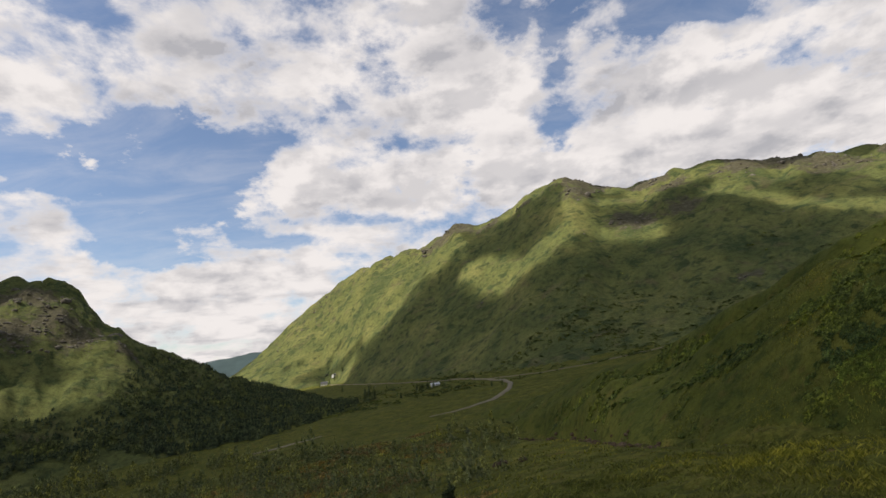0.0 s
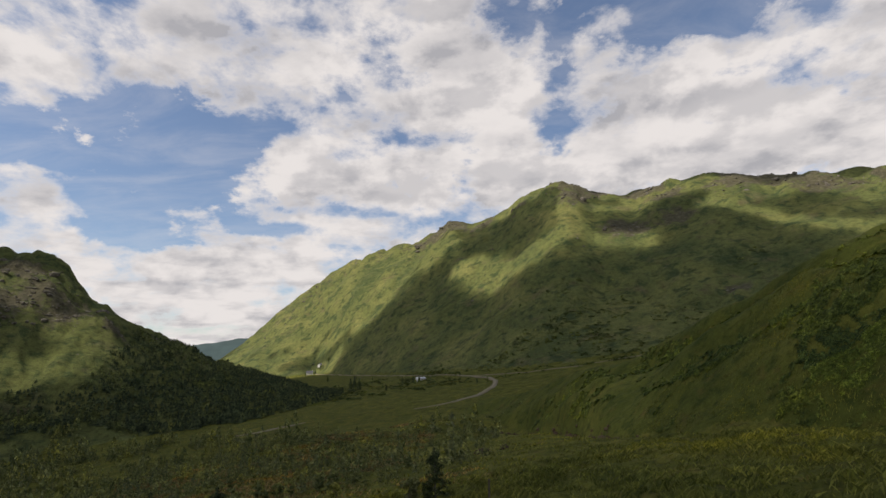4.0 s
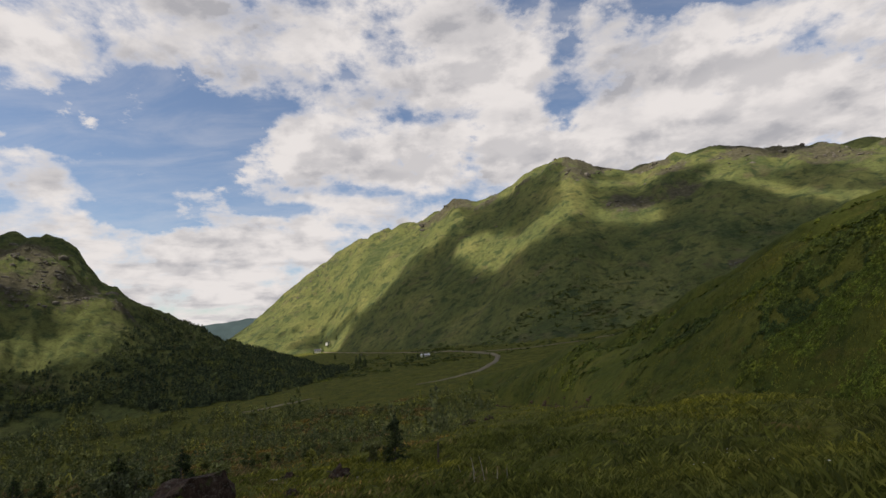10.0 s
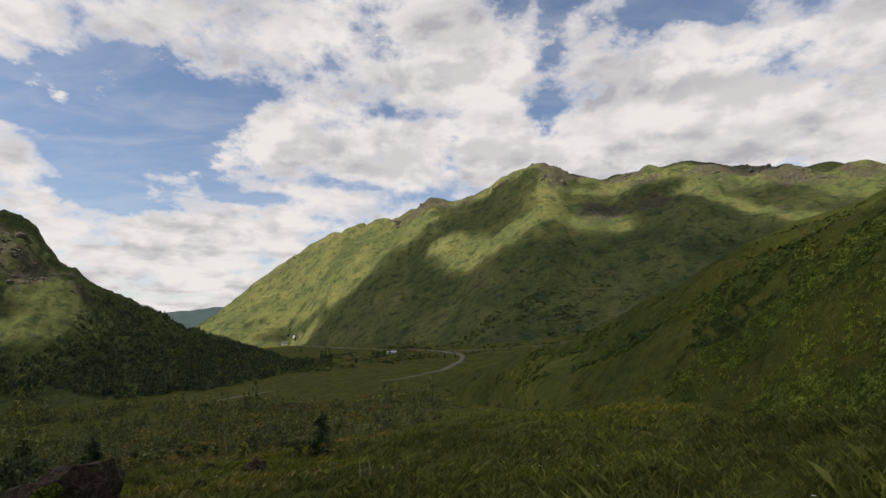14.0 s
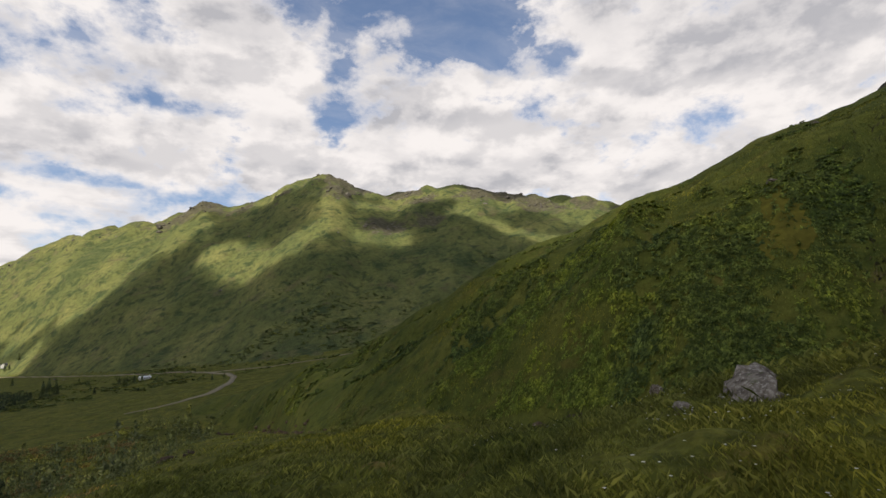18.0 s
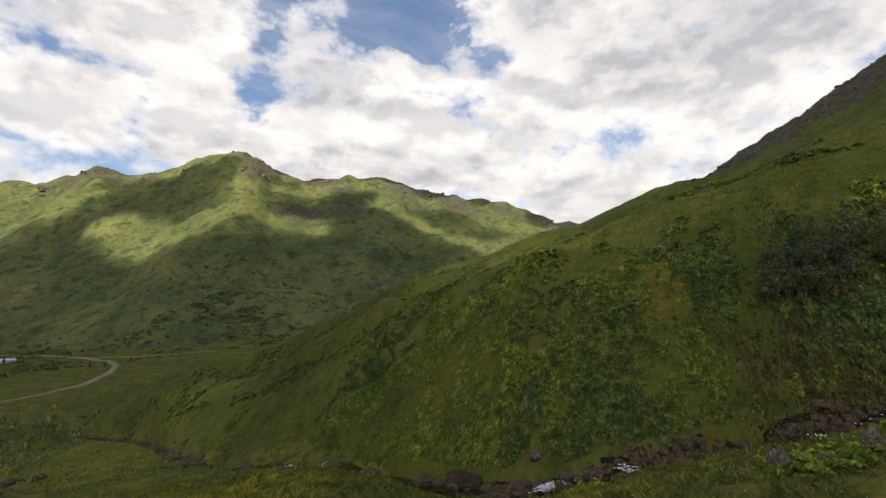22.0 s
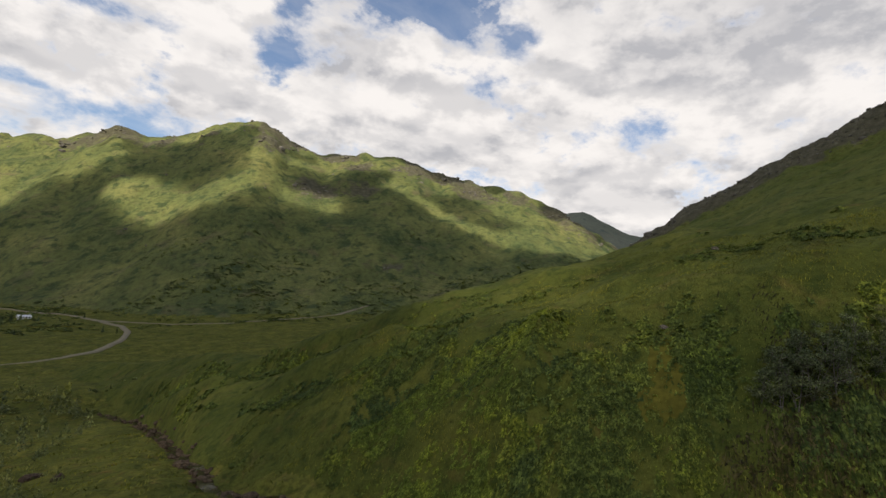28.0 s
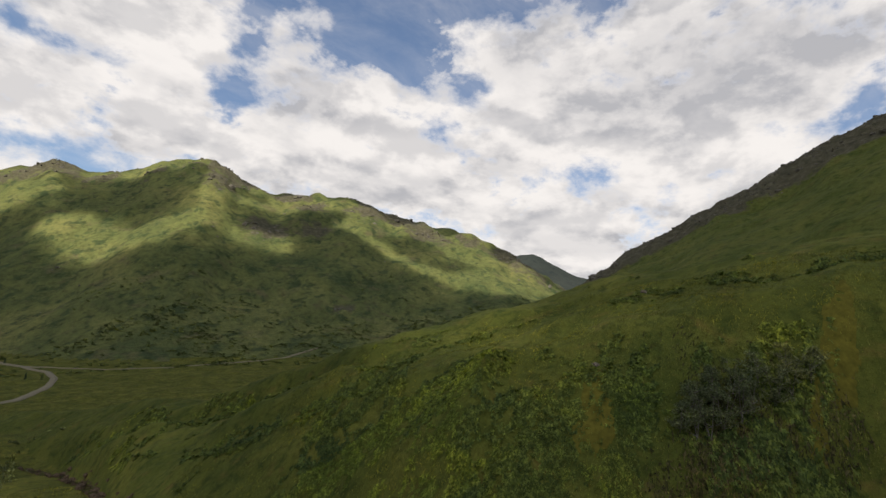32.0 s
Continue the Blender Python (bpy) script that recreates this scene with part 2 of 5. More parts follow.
def leafy(name, dark, mid, light, rough=0.7, clump=0.9):
    """Foliage that differs from leaf to leaf and from place to place."""
    dark, mid, light = (tuple(v * k * w for v, k in zip(c, (0.98, 1.0, 1.2))) for c, w in ((dark, 0.72), (mid, 1.0), (light, 1.35)))
    m, n, l, b = material(name)
    isle = n.new("ShaderNodeNewGeometry").outputs["Random Per Island"]
    c = ramp(n, l, isle, [(0.0, dark), (0.5, mid), (1.0, light)])
    c = mix(n, l, 0.8, c, ramp(n, l, tex(n, l, 0.06, 5, 0.6, 0.4), [(0.32, (0.5, 0.6, 0.6)), (0.5, (1, 1, 1)), (0.64, (1.7, 1.5, 0.75))]), "MULTIPLY")
    c = mix(n, l, 0.85, c, ramp(n, l, tex(n, l, clump, 4, 0.62, 0.2), [(0.33, (0.42, 0.46, 0.42)), (0.5, (0.95, 0.95, 0.95)), (0.66, (1.55, 1.5, 1.2))]), "MULTIPLY")
    l.new(c, b.inputs["Base Color"])
    b.inputs["Roughness"].default_value, b.inputs["Specular IOR Level"].default_value = rough, 0.12
    through_leaf, both = n.new("ShaderNodeBsdfTranslucent"), n.new("ShaderNodeMixShader")
    both.inputs[0].default_value = 0.15
    l.new(mix(n, l, 0.8, c, (1.3, 1.35, 0.8), "MULTIPLY"), through_leaf.inputs["Color"])
    l.new(b.outputs[0], both.inputs[1])
    l.new(through_leaf.outputs[0], both.inputs[2])
    l.new(both.outputs[0], n["Material Output"].inputs["Surface"])
    return m


def stony(name, dark, mid, light, scale=1.0, lichen=0.0, wet=0.0):
    m, n, l, b = material(name)
    c = ramp(n, l, tex(n, l, 2.2 * scale, 8, 0.7), [(0.3, dark), (0.5, mid), (0.72, light)])
    if lichen:
        c = mix(n, l, ramp(n, l, tex(n, l, 5 * scale, 5, 0.7, 0.6), [(0.53, (0, 0, 0)), (0.64, (lichen, lichen, lichen))]), c, (0.40, 0.38, 0.33))
        c = mix(n, l, ramp(n, l, tex(n, l, 1.3 * scale, 4, 0.6), [(0.58, (0, 0, 0)), (0.68, (0.7, 0.7, 0.7))]), c, (0.06, 0.075, 0.02))
    l.new(c, b.inputs["Base Color"])
    b.inputs["Roughness"].default_value, b.inputs["Specular IOR Level"].default_value = 0.9 - 0.55 * wet, 0.12
    bump(n, l, b, tex(n, l, 6 * scale, 8, 0.7), 0.9, 0.08 / scale)
    return m


def simple(name, colour, rough=0.8, vary=0.25, scale=3.0):
    m, n, l, b = material(name)
    lo, hi = tuple(v * (1 - vary) for v in colour), tuple(v * (1 + vary) for v in colour)
    l.new(ramp(n, l, tex(n, l, scale, 6, 0.65), [(0.3, lo), (0.7, hi)]), b.inputs["Base Color"])
    b.inputs["Roughness"].default_value, b.inputs["Specular IOR Level"].default_value = rough, (0.1 if rough > 0.75 else 0.5)
    bump(n, l, b, tex(n, l, scale * 6, 5, 0.6), 0.4, 0.02)
    return m


m_grass = turf("meadow_grass", (0.058, 0.067, 0.012), (0.104, 0.108, 0.017), (0.160, 0.148, 0.025), (0.165, 0.112, 0.033), 1.2, 7.0, 0.18, contrast=0.9)
m_hill = turf("bracken_hillside", (0.060, 0.074, 0.013), (0.090, 0.100, 0.017), (0.126, 0.126, 0.022), (0.138, 0.102, 0.030), 1.0, 15.0, 0.16, contrast=0.6, herbs=0.7)
# blue lifted in mountain and crag-hill grass, which puts distance haze into the colour
m_mount = turf("mountain_grass", (0.074, 0.092, 0.029), (0.126, 0.137, 0.039), (0.190, 0.183, 0.053), (0.132, 0.111, 0.062), 6.0, 80.0, 1.6, rock=0.9, herbs=0.8, contrast=0.75)
m_left = turf("crag_hill_grass", (0.074, 0.090, 0.028), (0.108, 0.120, 0.034), (0.142, 0.146, 0.043), (0.092, 0.086, 0.054), 5.0, 60.0, 1.6, rock=0.9, herbs=0.8, rock_size=9.0, contrast=0.9)
m_back = turf("steep_hillside", (0.072, 0.090, 0.014), (0.104, 0.116, 0.023), (0.140, 0.140, 0.029), (0.125, 0.104, 0.030), 2.2, 26.0, 0.5, rock=0.95, rock_size=9.0, contrast=0.6, herbs=0.7)
# one even blue-green for the far hills
m_far = simple("far_blue_green", (0.05, 0.075, 0.075), 0.95, 0.2, 0.01)
m_ridge = turf("far_ridge_grass", (0.026, 0.033, 0.024), (0.036, 0.042, 0.030), (0.048, 0.052, 0.036), (0.040, 0.039, 0.034), 30.0, 260.0, 3.0, contrast=0.4)
m_bracken = leafy("bracken_fronds", (0.052, 0.076, 0.014), (0.080, 0.106, 0.018), (0.122, 0.144, 0.026))
m_darker = leafy("darker_bracken_fronds", (0.040, 0.064, 0.016), (0.062, 0.090, 0.020), (0.098, 0.128, 0.028))
m_young = leafy("young_bracken_fronds", (0.082, 0.118, 0.015), (0.122, 0.158, 0.020), (0.168, 0.198, 0.028))
m_blade = leafy("grass_blades", (0.080, 0.092, 0.014), (0.118, 0.126, 0.019), (0.162, 0.158, 0.031), clump=0.7)
m_needle = leafy("conifer_needles", (0.046, 0.062, 0.028), (0.064, 0.082, 0.035), (0.088, 0.108, 0.044), clump=0.2)
m_leaf = leafy("birch_leaves", (0.102, 0.116, 0.054), (0.138, 0.152, 0.066), (0.174, 0.186, 0.080))
m_scrub = leafy("scrub_leaves", (0.118, 0.134, 0.048), (0.166, 0.182, 0.060), (0.222, 0.230, 0.080), clump=0.3)
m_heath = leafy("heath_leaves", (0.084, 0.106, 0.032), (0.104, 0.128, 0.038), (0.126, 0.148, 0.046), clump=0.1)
m_flower = simple("white_petals", (0.62, 0.60, 0.50), 0.8, 0.1)
m_bark = stony("grey_bark", (0.05, 0.045, 0.04), (0.10, 0.09, 0.08), (0.18, 0.17, 0.15), 2.0)
m_birch = stony("birch_bark", (0.05, 0.045, 0.038), (0.12, 0.11, 0.095), (0.27, 0.25, 0.22), 2.0)
m_rock = stony("lichened_rock", (0.034, 0.025, 0.018), (0.098, 0.075, 0.056), (0.21, 0.17, 0.13), 1.6, 0.8)
m_pale = stony("white_lichened_rock", (0.055, 0.045, 0.036), (0.155, 0.132, 0.108), (0.34, 0.31, 0.27), 1.6, 0.9)
m_brown = stony("burn_stone", (0.024, 0.016, 0.010), (0.082, 0.057, 0.036), (0.220, 0.165, 0.112), 1.9, 0.0, 0.0)
m_peat = simple("peat_bank", (0.020, 0.014, 0.008), 0.95, 0.4, 1.2)
m_mossy = stony("dark_mossy_rock", (0.018, 0.012, 0.008), (0.046, 0.029, 0.020), (0.100, 0.068, 0.050), 1.2, 0.2)
m_road = simple("pale_road", (0.22, 0.19, 0.13), 0.9, 0.18, 0.6)
m_earth = simple("bare_earth", (0.094, 0.086, 0.014), 0.95, 0.4, 0.9)
m_wood = simple("weathered_wood", (0.09, 0.075, 0.06), 0.85, 0.3, 4.0)
m_dead = simple("bleached_stick", (0.30, 0.27, 0.21), 0.85, 0.2, 4.0)
m_wall = simple("white_render", (0.62, 0.61, 0.58), 0.85, 0.08, 1.0)
m_roof = simple("pale_metal_roof", (0.60, 0.61, 0.62), 0.45, 0.08, 1.0)
m_slate = simple("dark_slate", (0.07, 0.072, 0.08), 0.7, 0.25, 2.0)
m_glass = simple("dark_window_glass", (0.02, 0.022, 0.025), 0.1, 0.1, 1.0)
m_foam = simple("white_water", (0.72, 0.73, 0.72), 0.5, 0.15, 5.0)


def water():
    m, n, l, b = material("peaty_water")
    b.inputs["Base Color"].default_value, b.inputs["Roughness"].default_value = (0.018, 0.012, 0.008, 1), 0.06
    bump(n, l, b, tex(n, l, 3.0, 4, 0.6, 0.5), 0.5, 0.06)
    return m


def cloud_stuff():
    m, n, l, b = material("cloud_vapour")
    b.inputs["Base Color"].default_value, b.inputs["Roughness"].default_value = (0.85, 0.86, 0.88, 1), 1.0
    bump(n, l, b, tex(n, l, 0.02, 6, 0.6), 0.6, 8.0)
    thin, both = n.new("ShaderNodeBsdfTransparent"), n.new("ShaderNodeMixShader")
    both.inputs[0].default_value = CLOUD_BODY
    l.new(thin.outputs[0], both.inputs[1])
    l.new(b.outputs[0], both.inputs[2])
    l.new(both.outputs[0], n["Material Output"].inputs["Surface"])
    return m


CLOUD_BODY = 0.37          # each face of the thin cloud stops this share of the light
m_water, m_cloud = water(), cloud_stuff()


# ---- mesh helpers ----
def mesh_np(name, co, faces, mat, smooth_it=False):
    """A mesh from arrays: points, and faces that all have the same number of corners."""
    co, faces = np.asarray(co, float), np.asarray(faces, int)
    me = bpy.data.meshes.new(name)
    k = faces.shape[1]
    me.vertices.add(len(co))
    me.vertices.foreach_set("co", co.ravel())
    me.loops.add(faces.size)
    me.loops.foreach_set("vertex_index", faces.ravel())
    me.polygons.add(len(faces))
    me.polygons.foreach_set("loop_start", np.arange(0, faces.size, k))
    me.polygons.foreach_set("loop_total", np.full(len(faces), k))
    me.polygons.foreach_set("use_smooth", np.full(len(faces), smooth_it))
    me.materials.append(mat)
    me.update(calc_edges=True)
    return me


def scatter(name, co, faces, places, turns, sizes, mat, lean=None, slope=None):
    """Many copies of one small form as one mesh. sizes: (n, 3)."""
    co, faces = np.asarray(co, float), np.asarray(faces, int)
    n, c, s = len(places), np.cos(turns)[:, None], np.sin(turns)[:, None]
    p = co[None] * np.asarray(sizes)[:, None, :]
    x, y, z = p[..., 0] * c - p[..., 1] * s, p[..., 0] * s + p[..., 1] * c, p[..., 2]
    if lean is not None:
        x, y = x + lean[:, :1] * z, y + lean[:, 1:] * z
    if slope is not None:
        z = z + slope[:, :1] * x + slope[:, 1:] * y
    all_co = np.stack([x, y, z], -1) + np.asarray(places)[:, None, :]
    all_f = faces[None] + (np.arange(n) * len(co))[:, None, None]
    return mesh_np(name, all_co.reshape(-1, 3), all_f.reshape(-1, faces.shape[1]), mat)


def thing(name, at, label, category, group="", kind=""):
    return tagged(new(name), label, category, group, kind) if at is None else placed(tagged(new(name), label, category, group, kind), at)


def placed(ob, at, turn=0.0, size=1.0):
    ob.matrix_world = Matrix.Translation(at) @ Matrix.Rotation(turn, 4, "Z") @ Matrix.Scale(size, 4)
    return ob


def part(name, me, parent, label=""):
    ob = new(name, me)
    ob.parent = parent
    if label:
        ob["label"] = label
    return ob


def from_bm(name, bm, mat, smooth_it=False):
    me = bpy.data.meshes.new(name)
    bm.to_mesh(me)
    bm.free()
    for p in me.polygons:
        p.use_smooth = smooth_it
    me.materials.append(mat)
    return me


def box(bm, x0, y0, z0, x1, y1, z1):
    v = [bm.verts.new(p) for p in ((x0, y0, z0), (x1, y0, z0), (x1, y1, z0), (x0, y1, z0), (x0, y0, z1), (x1, y0, z1), (x1, y1, z1), (x0, y1, z1))]
    for f in ((3, 2, 1, 0), (4, 5, 6, 7), (0, 1, 5, 4), (1, 2, 6, 5), (2, 3, 7, 6), (3, 0, 4, 7)):
        bm.faces.new([v[i] for i in f])


def tube(bm, path, radii, sides=6):
    rings = []
    for k, (p, r) in enumerate(zip(path, radii)):
        p = Vector(p)
        d = (Vector(path[min(k + 1, len(path) - 1)]) - Vector(path[max(k - 1, 0)])).normalized()
        u = d.cross(Vector((0.3, 1, 0.1))).normalized()
        w = d.cross(u)
        rings.append([bm.verts.new(p + r * (math.cos(t) * u + math.sin(t) * w)) for t in (2 * math.pi * j / sides for j in range(sides))])
    for a, b in zip(rings, rings[1:]):
        for j in range(sides):
            bm.faces.new((a[j], a[(j + 1) % sides], b[(j + 1) % sides], b[j]))
    bm.faces.new(rings[-1])
    bm.faces.new(rings[0][::-1])


def rock_mesh(name, seed, mat, sx=1.0, sy=1.0, sz=0.7, rough=0.35, sub=3):
    """A weathered boulder, 2 m across before scaling, flattened below."""
    bm = bmesh.new()
    bmesh.ops.create_icosphere(bm, subdivisions=sub, radius=1.0)
    off = Vector((seed * 7.3, seed * 3.1, seed * 1.7))
    for v in bm.verts:
        n = v.co.copy()
        d = 1 + rough * noise.noise(n * 1.1 + off) + 0.5 * rough * noise.noise(n * 2.7 + off) + 0.22 * rough * noise.noise(n * 6 + off)
        q = n * d
        # worn flat faces
        for k in range(4):
            f = Vector((math.sin(seed + k * 2.1), math.cos(seed * 1.7 + k * 1.3), 0.35 * math.sin(seed * 3 + k))).normalized()
            over = q.dot(f) - 0.72
            if over > 0:
                q -= f * over * 0.8
        v.co = Vector((q.x * sx, q.y * sy, max(q.z, -0.5) * sz))
    return from_bm(name, bm, mat)

# ---- the lie of the land ----
OX, OY = 8.0, -2.0


def lerp(a, pairs):
    return np.interp(a, [p[0] for p in pairs], [p[1] for p in pairs])


def smooth(t):
    t = np.clip(t, 0, 1)
    return t * t * (3 - 2 * t)


def hash_grid(i, j, seed):
    v = np.sin(i * 127.1 + j * 311.7 + seed * 74.7) * 43758.5453
    return v - np.floor(v)


def vnoise(x, y, seed=0):
    """Smooth value noise, -1 to 1."""
    i, j = np.floor(x), np.floor(y)
    u, v = x - i, y - j
    u, v = u * u * u * (u * (u * 6 - 15) + 10), v * v * v * (v * (v * 6 - 15) + 10)
    a, b = hash_grid(i, j, seed), hash_grid(i + 1, j, seed)
    c, d = hash_grid(i, j + 1, seed), hash_grid(i + 1, j + 1, seed)
    return 2 * ((a * (1 - u) + b * u) * (1 - v) + (c * (1 - u) + d * u) * v) - 1


def fbm(x, y, octaves=4, seed=0):
    s, w = 0, 1.0
    for k in range(octaves):
        s = s + w * vnoise(x, y, seed + k)
        x, y, w = x * 2.03 + 11.3, y * 2.03 - 7.1, w * 0.5
    return s


def smax(a, b, k):
    h = np.clip(0.5 + 0.5 * (a - b) / k, 0, 1)
    return b * (1 - h) + a * h + k * h * (1 - h)


# compass (degrees right of +y): height of each skyline over the first camera's level, per metre of distance
MAIN = [(-30, -.05), (-22.2, .006), (-19.3, .050), (-14.6, .126), (-11.5, .163), (-8.8, .188), (-6.2, .204), (-3.1, .220), (-0.8, .232), (2.2, .266), (5, .262), (7.6, .280),
        (9.1, .294), (10.7, .312), (12.2, .317), (13.9, .334), (15.5, .338), (17, .326), (18.5, .308), (20.5, .303), (22.6, .295), (24.7, .299), (27, .306), (31, .304), (33, .300), (35.1, .281), (36.5, .277),
        (37.8, .281), (42.5, .262), (47.8, .232), (50, .212), (53, .184), (55.6, .160), (58, .13), (62, .09), (70, .05), (90, .02)]
LEFT = [(-180, .1), (-80, .2), (-50, .20), (-41.6, .181), (-38.2, .175), (-36, .154), (-33.4, .110), (-30.5, .066), (-27.1, .037), (-25.7, .026), (-22.3, .005), (-17.5, -.024), (-14.5, -.042), (-12, -.060), (-10, -.12)]
CREST = [(-5, -50), (1, -38), (3.5, -31), (8.4, -20.5), (14, -10.5), (19.5, -7), (24, -0.5), (28, 4), (33, 9.5), (39.6, 16), (48.7, 23.4), (52.5, 25.2), (58.7, 29.6), (63.9, 33.5), (68.4, 34.5), (75, 38), (85, 42), (110, 40), (140, 30)]
CREST_R = [(3.5, 300), (8.4, 235), (14, 190), (19.5, 160), (28, 125), (34, 120), (140, 120)]
BEHIND = [(44, .0), (52, .1), (58, .185), (61, .218), (63.5, .256), (66, .281), (68.5, .306), (72, .352), (76, .377), (79, .402), (82, .438), (86, .47), (100, .5), (130, .45), (170, .3)]
FOOT_R = [(-5, 240), (3.5, 228), (7.3, 190), (9, 167), (10.4, 145), (11.8, 124), (13.5, 104), (19.5, 79), (27, 71), (36, 62), (43, 57), (48, 54), (52.7, 51), (56, 50.8), (59, 51.6), (65, 53.5), (69, 56), (72.4, 58), (77.2, 62), (84, 68), (95, 80), (140, 91)]
# the burn, as compass and distance from the middle of the plan, from the valley up
BURN = [(-5, 285), (-2, 262), (0, 240), (3, 222), (5, 205), (7.3, 184), (9, 160), (10.4, 138), (11.8, 117), (13, 101), (15.5, 85), (19.5, 74), (27, 66), (36, 57.5), (43, 52), (48, 49), (52.7, 46), (56, 46.4), (59, 47.6), (62.3, 49), (65, 49.6), (69, 51.5), (72.4, 53.5), (75, 56), (77.2, 58), (84, 64), (95, 76), (110, 95)]
# bracken-filled hollows that slant across the near hillside, as compass and distance
GULLIES = [[(6, 205), (11.3, 165), (17.7, 145), (24, 128), (28.8, 119), (35.2, 103), (41, 98)],
           [(17, 112), (19.8, 107), (24.4, 99.4), (29.2, 94), (34.3, 89.6), (40, 87)],
           [(29, 79), (33.6, 75.6), (39.2, 73.3), (44.2, 72), (49.2, 72)]]
BURN_XY = np.array([(OX + r * math.sin(radians(a)), OY + r * math.cos(radians(a))) for a, r in BURN])


def burn_far(x, y):
    """Distance to the burn, and how far up it (0 to 1)."""
    best, along = np.full(np.shape(x), 1e9), np.zeros(np.shape(x))
    for k in range(len(BURN_XY) - 1):
        p, q = BURN_XY[k], BURN_XY[k + 1]
        d = q - p
        t = np.clip(((x - p[0]) * d[0] + (y - p[1]) * d[1]) / (d @ d), 0, 1)
        e = np.hypot(x - p[0] - t * d[0], y - p[1] - t * d[1])
        along = np.where(e < best, (k + t) / (len(BURN_XY) - 1), along)
        best = np.minimum(best, e)
    return best, along


def near_ground(x, y):
    z = -7.45 + np.where(x > 0, 0.1355, 0.1) * x - 0.208 * np.minimum(y, 30) - 0.14 * np.maximum(y - 30, 0)
    return np.where(y < 0, -7.45 + np.where(x > 0, 0.1355, 0.1) * x - 0.12 * y, z)


def valley(x, y):
    return -33 + np.where(x > 0, 0.12, 0.09) * x + 0.04 * (y - 400)


def layers(x, y):
    """Heights of the forms that make up the land: meadow, near hillside, left hill, main mountain, back hill, distance."""
    dx, dy = x - OX, y - OY
    a, r = np.degrees(np.arctan2(dx, dy)), np.hypot(dx, dy)
    ground = smax(near_ground(x, y), np.maximum(valley(x, y), -60), 8)
    ground = ground + 7 * np.exp(-((x + 48) ** 2 + (y - 215) ** 2) / 38 ** 2) + 5 * np.exp(-((x - 5) ** 2 + (y - 235) ** 2) / 30 ** 2)
    ground = ground + 0.5 * fbm(x / 14, y / 14, 3, 3) + (0.5 * fbm(x / 3.4, y / 3.4, 2, 9) + 0.42 * np.abs(fbm(x / 1.5, y / 1.5, 2, 19))) * np.exp(-r / 70)
    ground = ground + 0.5 * np.exp(-((x + 3) / 15) ** 2 - ((y - 36) / 17) ** 2)
    ground = ground - lerp(a, [(40, 2.7), (63, 2.7), (74, 1.8), (92, 1.6)]) * smooth((r - 17) / 24) * smooth((a - 26) / 14) * smooth((92 - a) / 20)
    ground = ground + lerp(a, [(50, 0), (54, .4), (58, .7), (62, .7), (66, .1), (69, -.8), (73, -1.7), (78, -2.0), (95, -1.6)]) * smooth((r - 40) / 9) * (a > 50) * (a < 140)
    ground = ground - 0.7 * np.exp(-((x - 23.6) ** 2 + (y - 7.6) ** 2) / 3.2 ** 2)
    d, u = burn_far(x, y)
    wob = d + 0.8 * vnoise(x / 2.5, y / 2.5, 13)
    ground = ground - lerp(u, [(0, .8), (.37, 1.6), (.5, 1.3), (.6, 1.5), (.85, 1.2), (1, .6)]) * np.exp(-(wob / 6.5) ** 2) - 0.75 * smooth(1.9 - wob / 2.0)
    # near hillside across the burn
    rf, rc, zc = lerp(a, FOOT_R), lerp(a, CREST_R), lerp(a, CREST)
    zf = smax(near_ground(OX + rf * np.sin(np.radians(a)), OY + rf * np.cos(np.radians(a))), valley(OX + rf * np.sin(np.radians(a)), OY + rf * np.cos(np.radians(a))), 8) - 1.6
    t = (r - rf) / (rc - rf)
    rise = np.interp(t, [0, .06, .2, .35, 1], [0, .14, .44, .635, 1])
    over = np.maximum(r - rc, 0)
    side = zf + (zc - zf) * np.where(t > 1, 1.0, rise) - 0.0016 * over ** 2 - 0.12 * over
    side = np.where(t < 0, zf + np.maximum(t, -3) * 60, side)
    side = np.where((a < -8) | (a > 150), -300, side)
    side = side + (1.5 * fbm((x + 0.5 * y) / 16, (y - 0.5 * x) / 34, 4, 21) + 0.3 * fbm(x / 4, y / 4, 3, 5)) * smooth(t * 4) * smooth((rc + 25 - r) / 40)
    # a rib that comes down to the burn, and shallow gullies beside it
    rib = 47.5 + 0.3 * (r - 63)
    side = side + 4.0 * np.where(a < rib, np.exp(-((a - rib) / 8.0) ** 2), np.exp(-((a - rib) / 2.6) ** 2)) * smooth(t * 6) * smooth((0.42 - t) * 5)
    for line_a in GULLIES:
        mid = np.interp(a, [p[0] for p in line_a], [p[1] for p in line_a])
        ends = smooth((a - line_a[0][0]) / 4) * smooth((line_a[-1][0] - a) / 4)
        side = side - 2.2 * ends * np.exp(-((r - mid) / 4.5) ** 2) + 1.7 * ends * np.exp(-((r - mid - 10) / 6.0) ** 2)
    # main mountain
    f = lerp(a, [(-22, 980), (-13.5, 1000), (-8.8, 790), (-3.2, 650), (1, 600), (4, 560), (7, 515), (12, 480), (20, 480), (40, 470), (60, 440)])
    R = lerp(a, [(-22, 1400), (-13, 1380), (-5, 1250), (5, 1100), (16, 980), (60, 900)])
    zr, zb = -4.7 + lerp(a, MAIN) * R, valley(OX + f * np.sin(np.radians(a)), OY + f * np.cos(np.radians(a))) - 2
    s = (r - f) / (R - f)
    main = np.where(s < 1, zb + (zr - zb) * (0.45 * smooth(s) + 0.55 * s), zr - 0.5 * (r - R))
    main = np.where(s < 0, zb + s * 400, main)
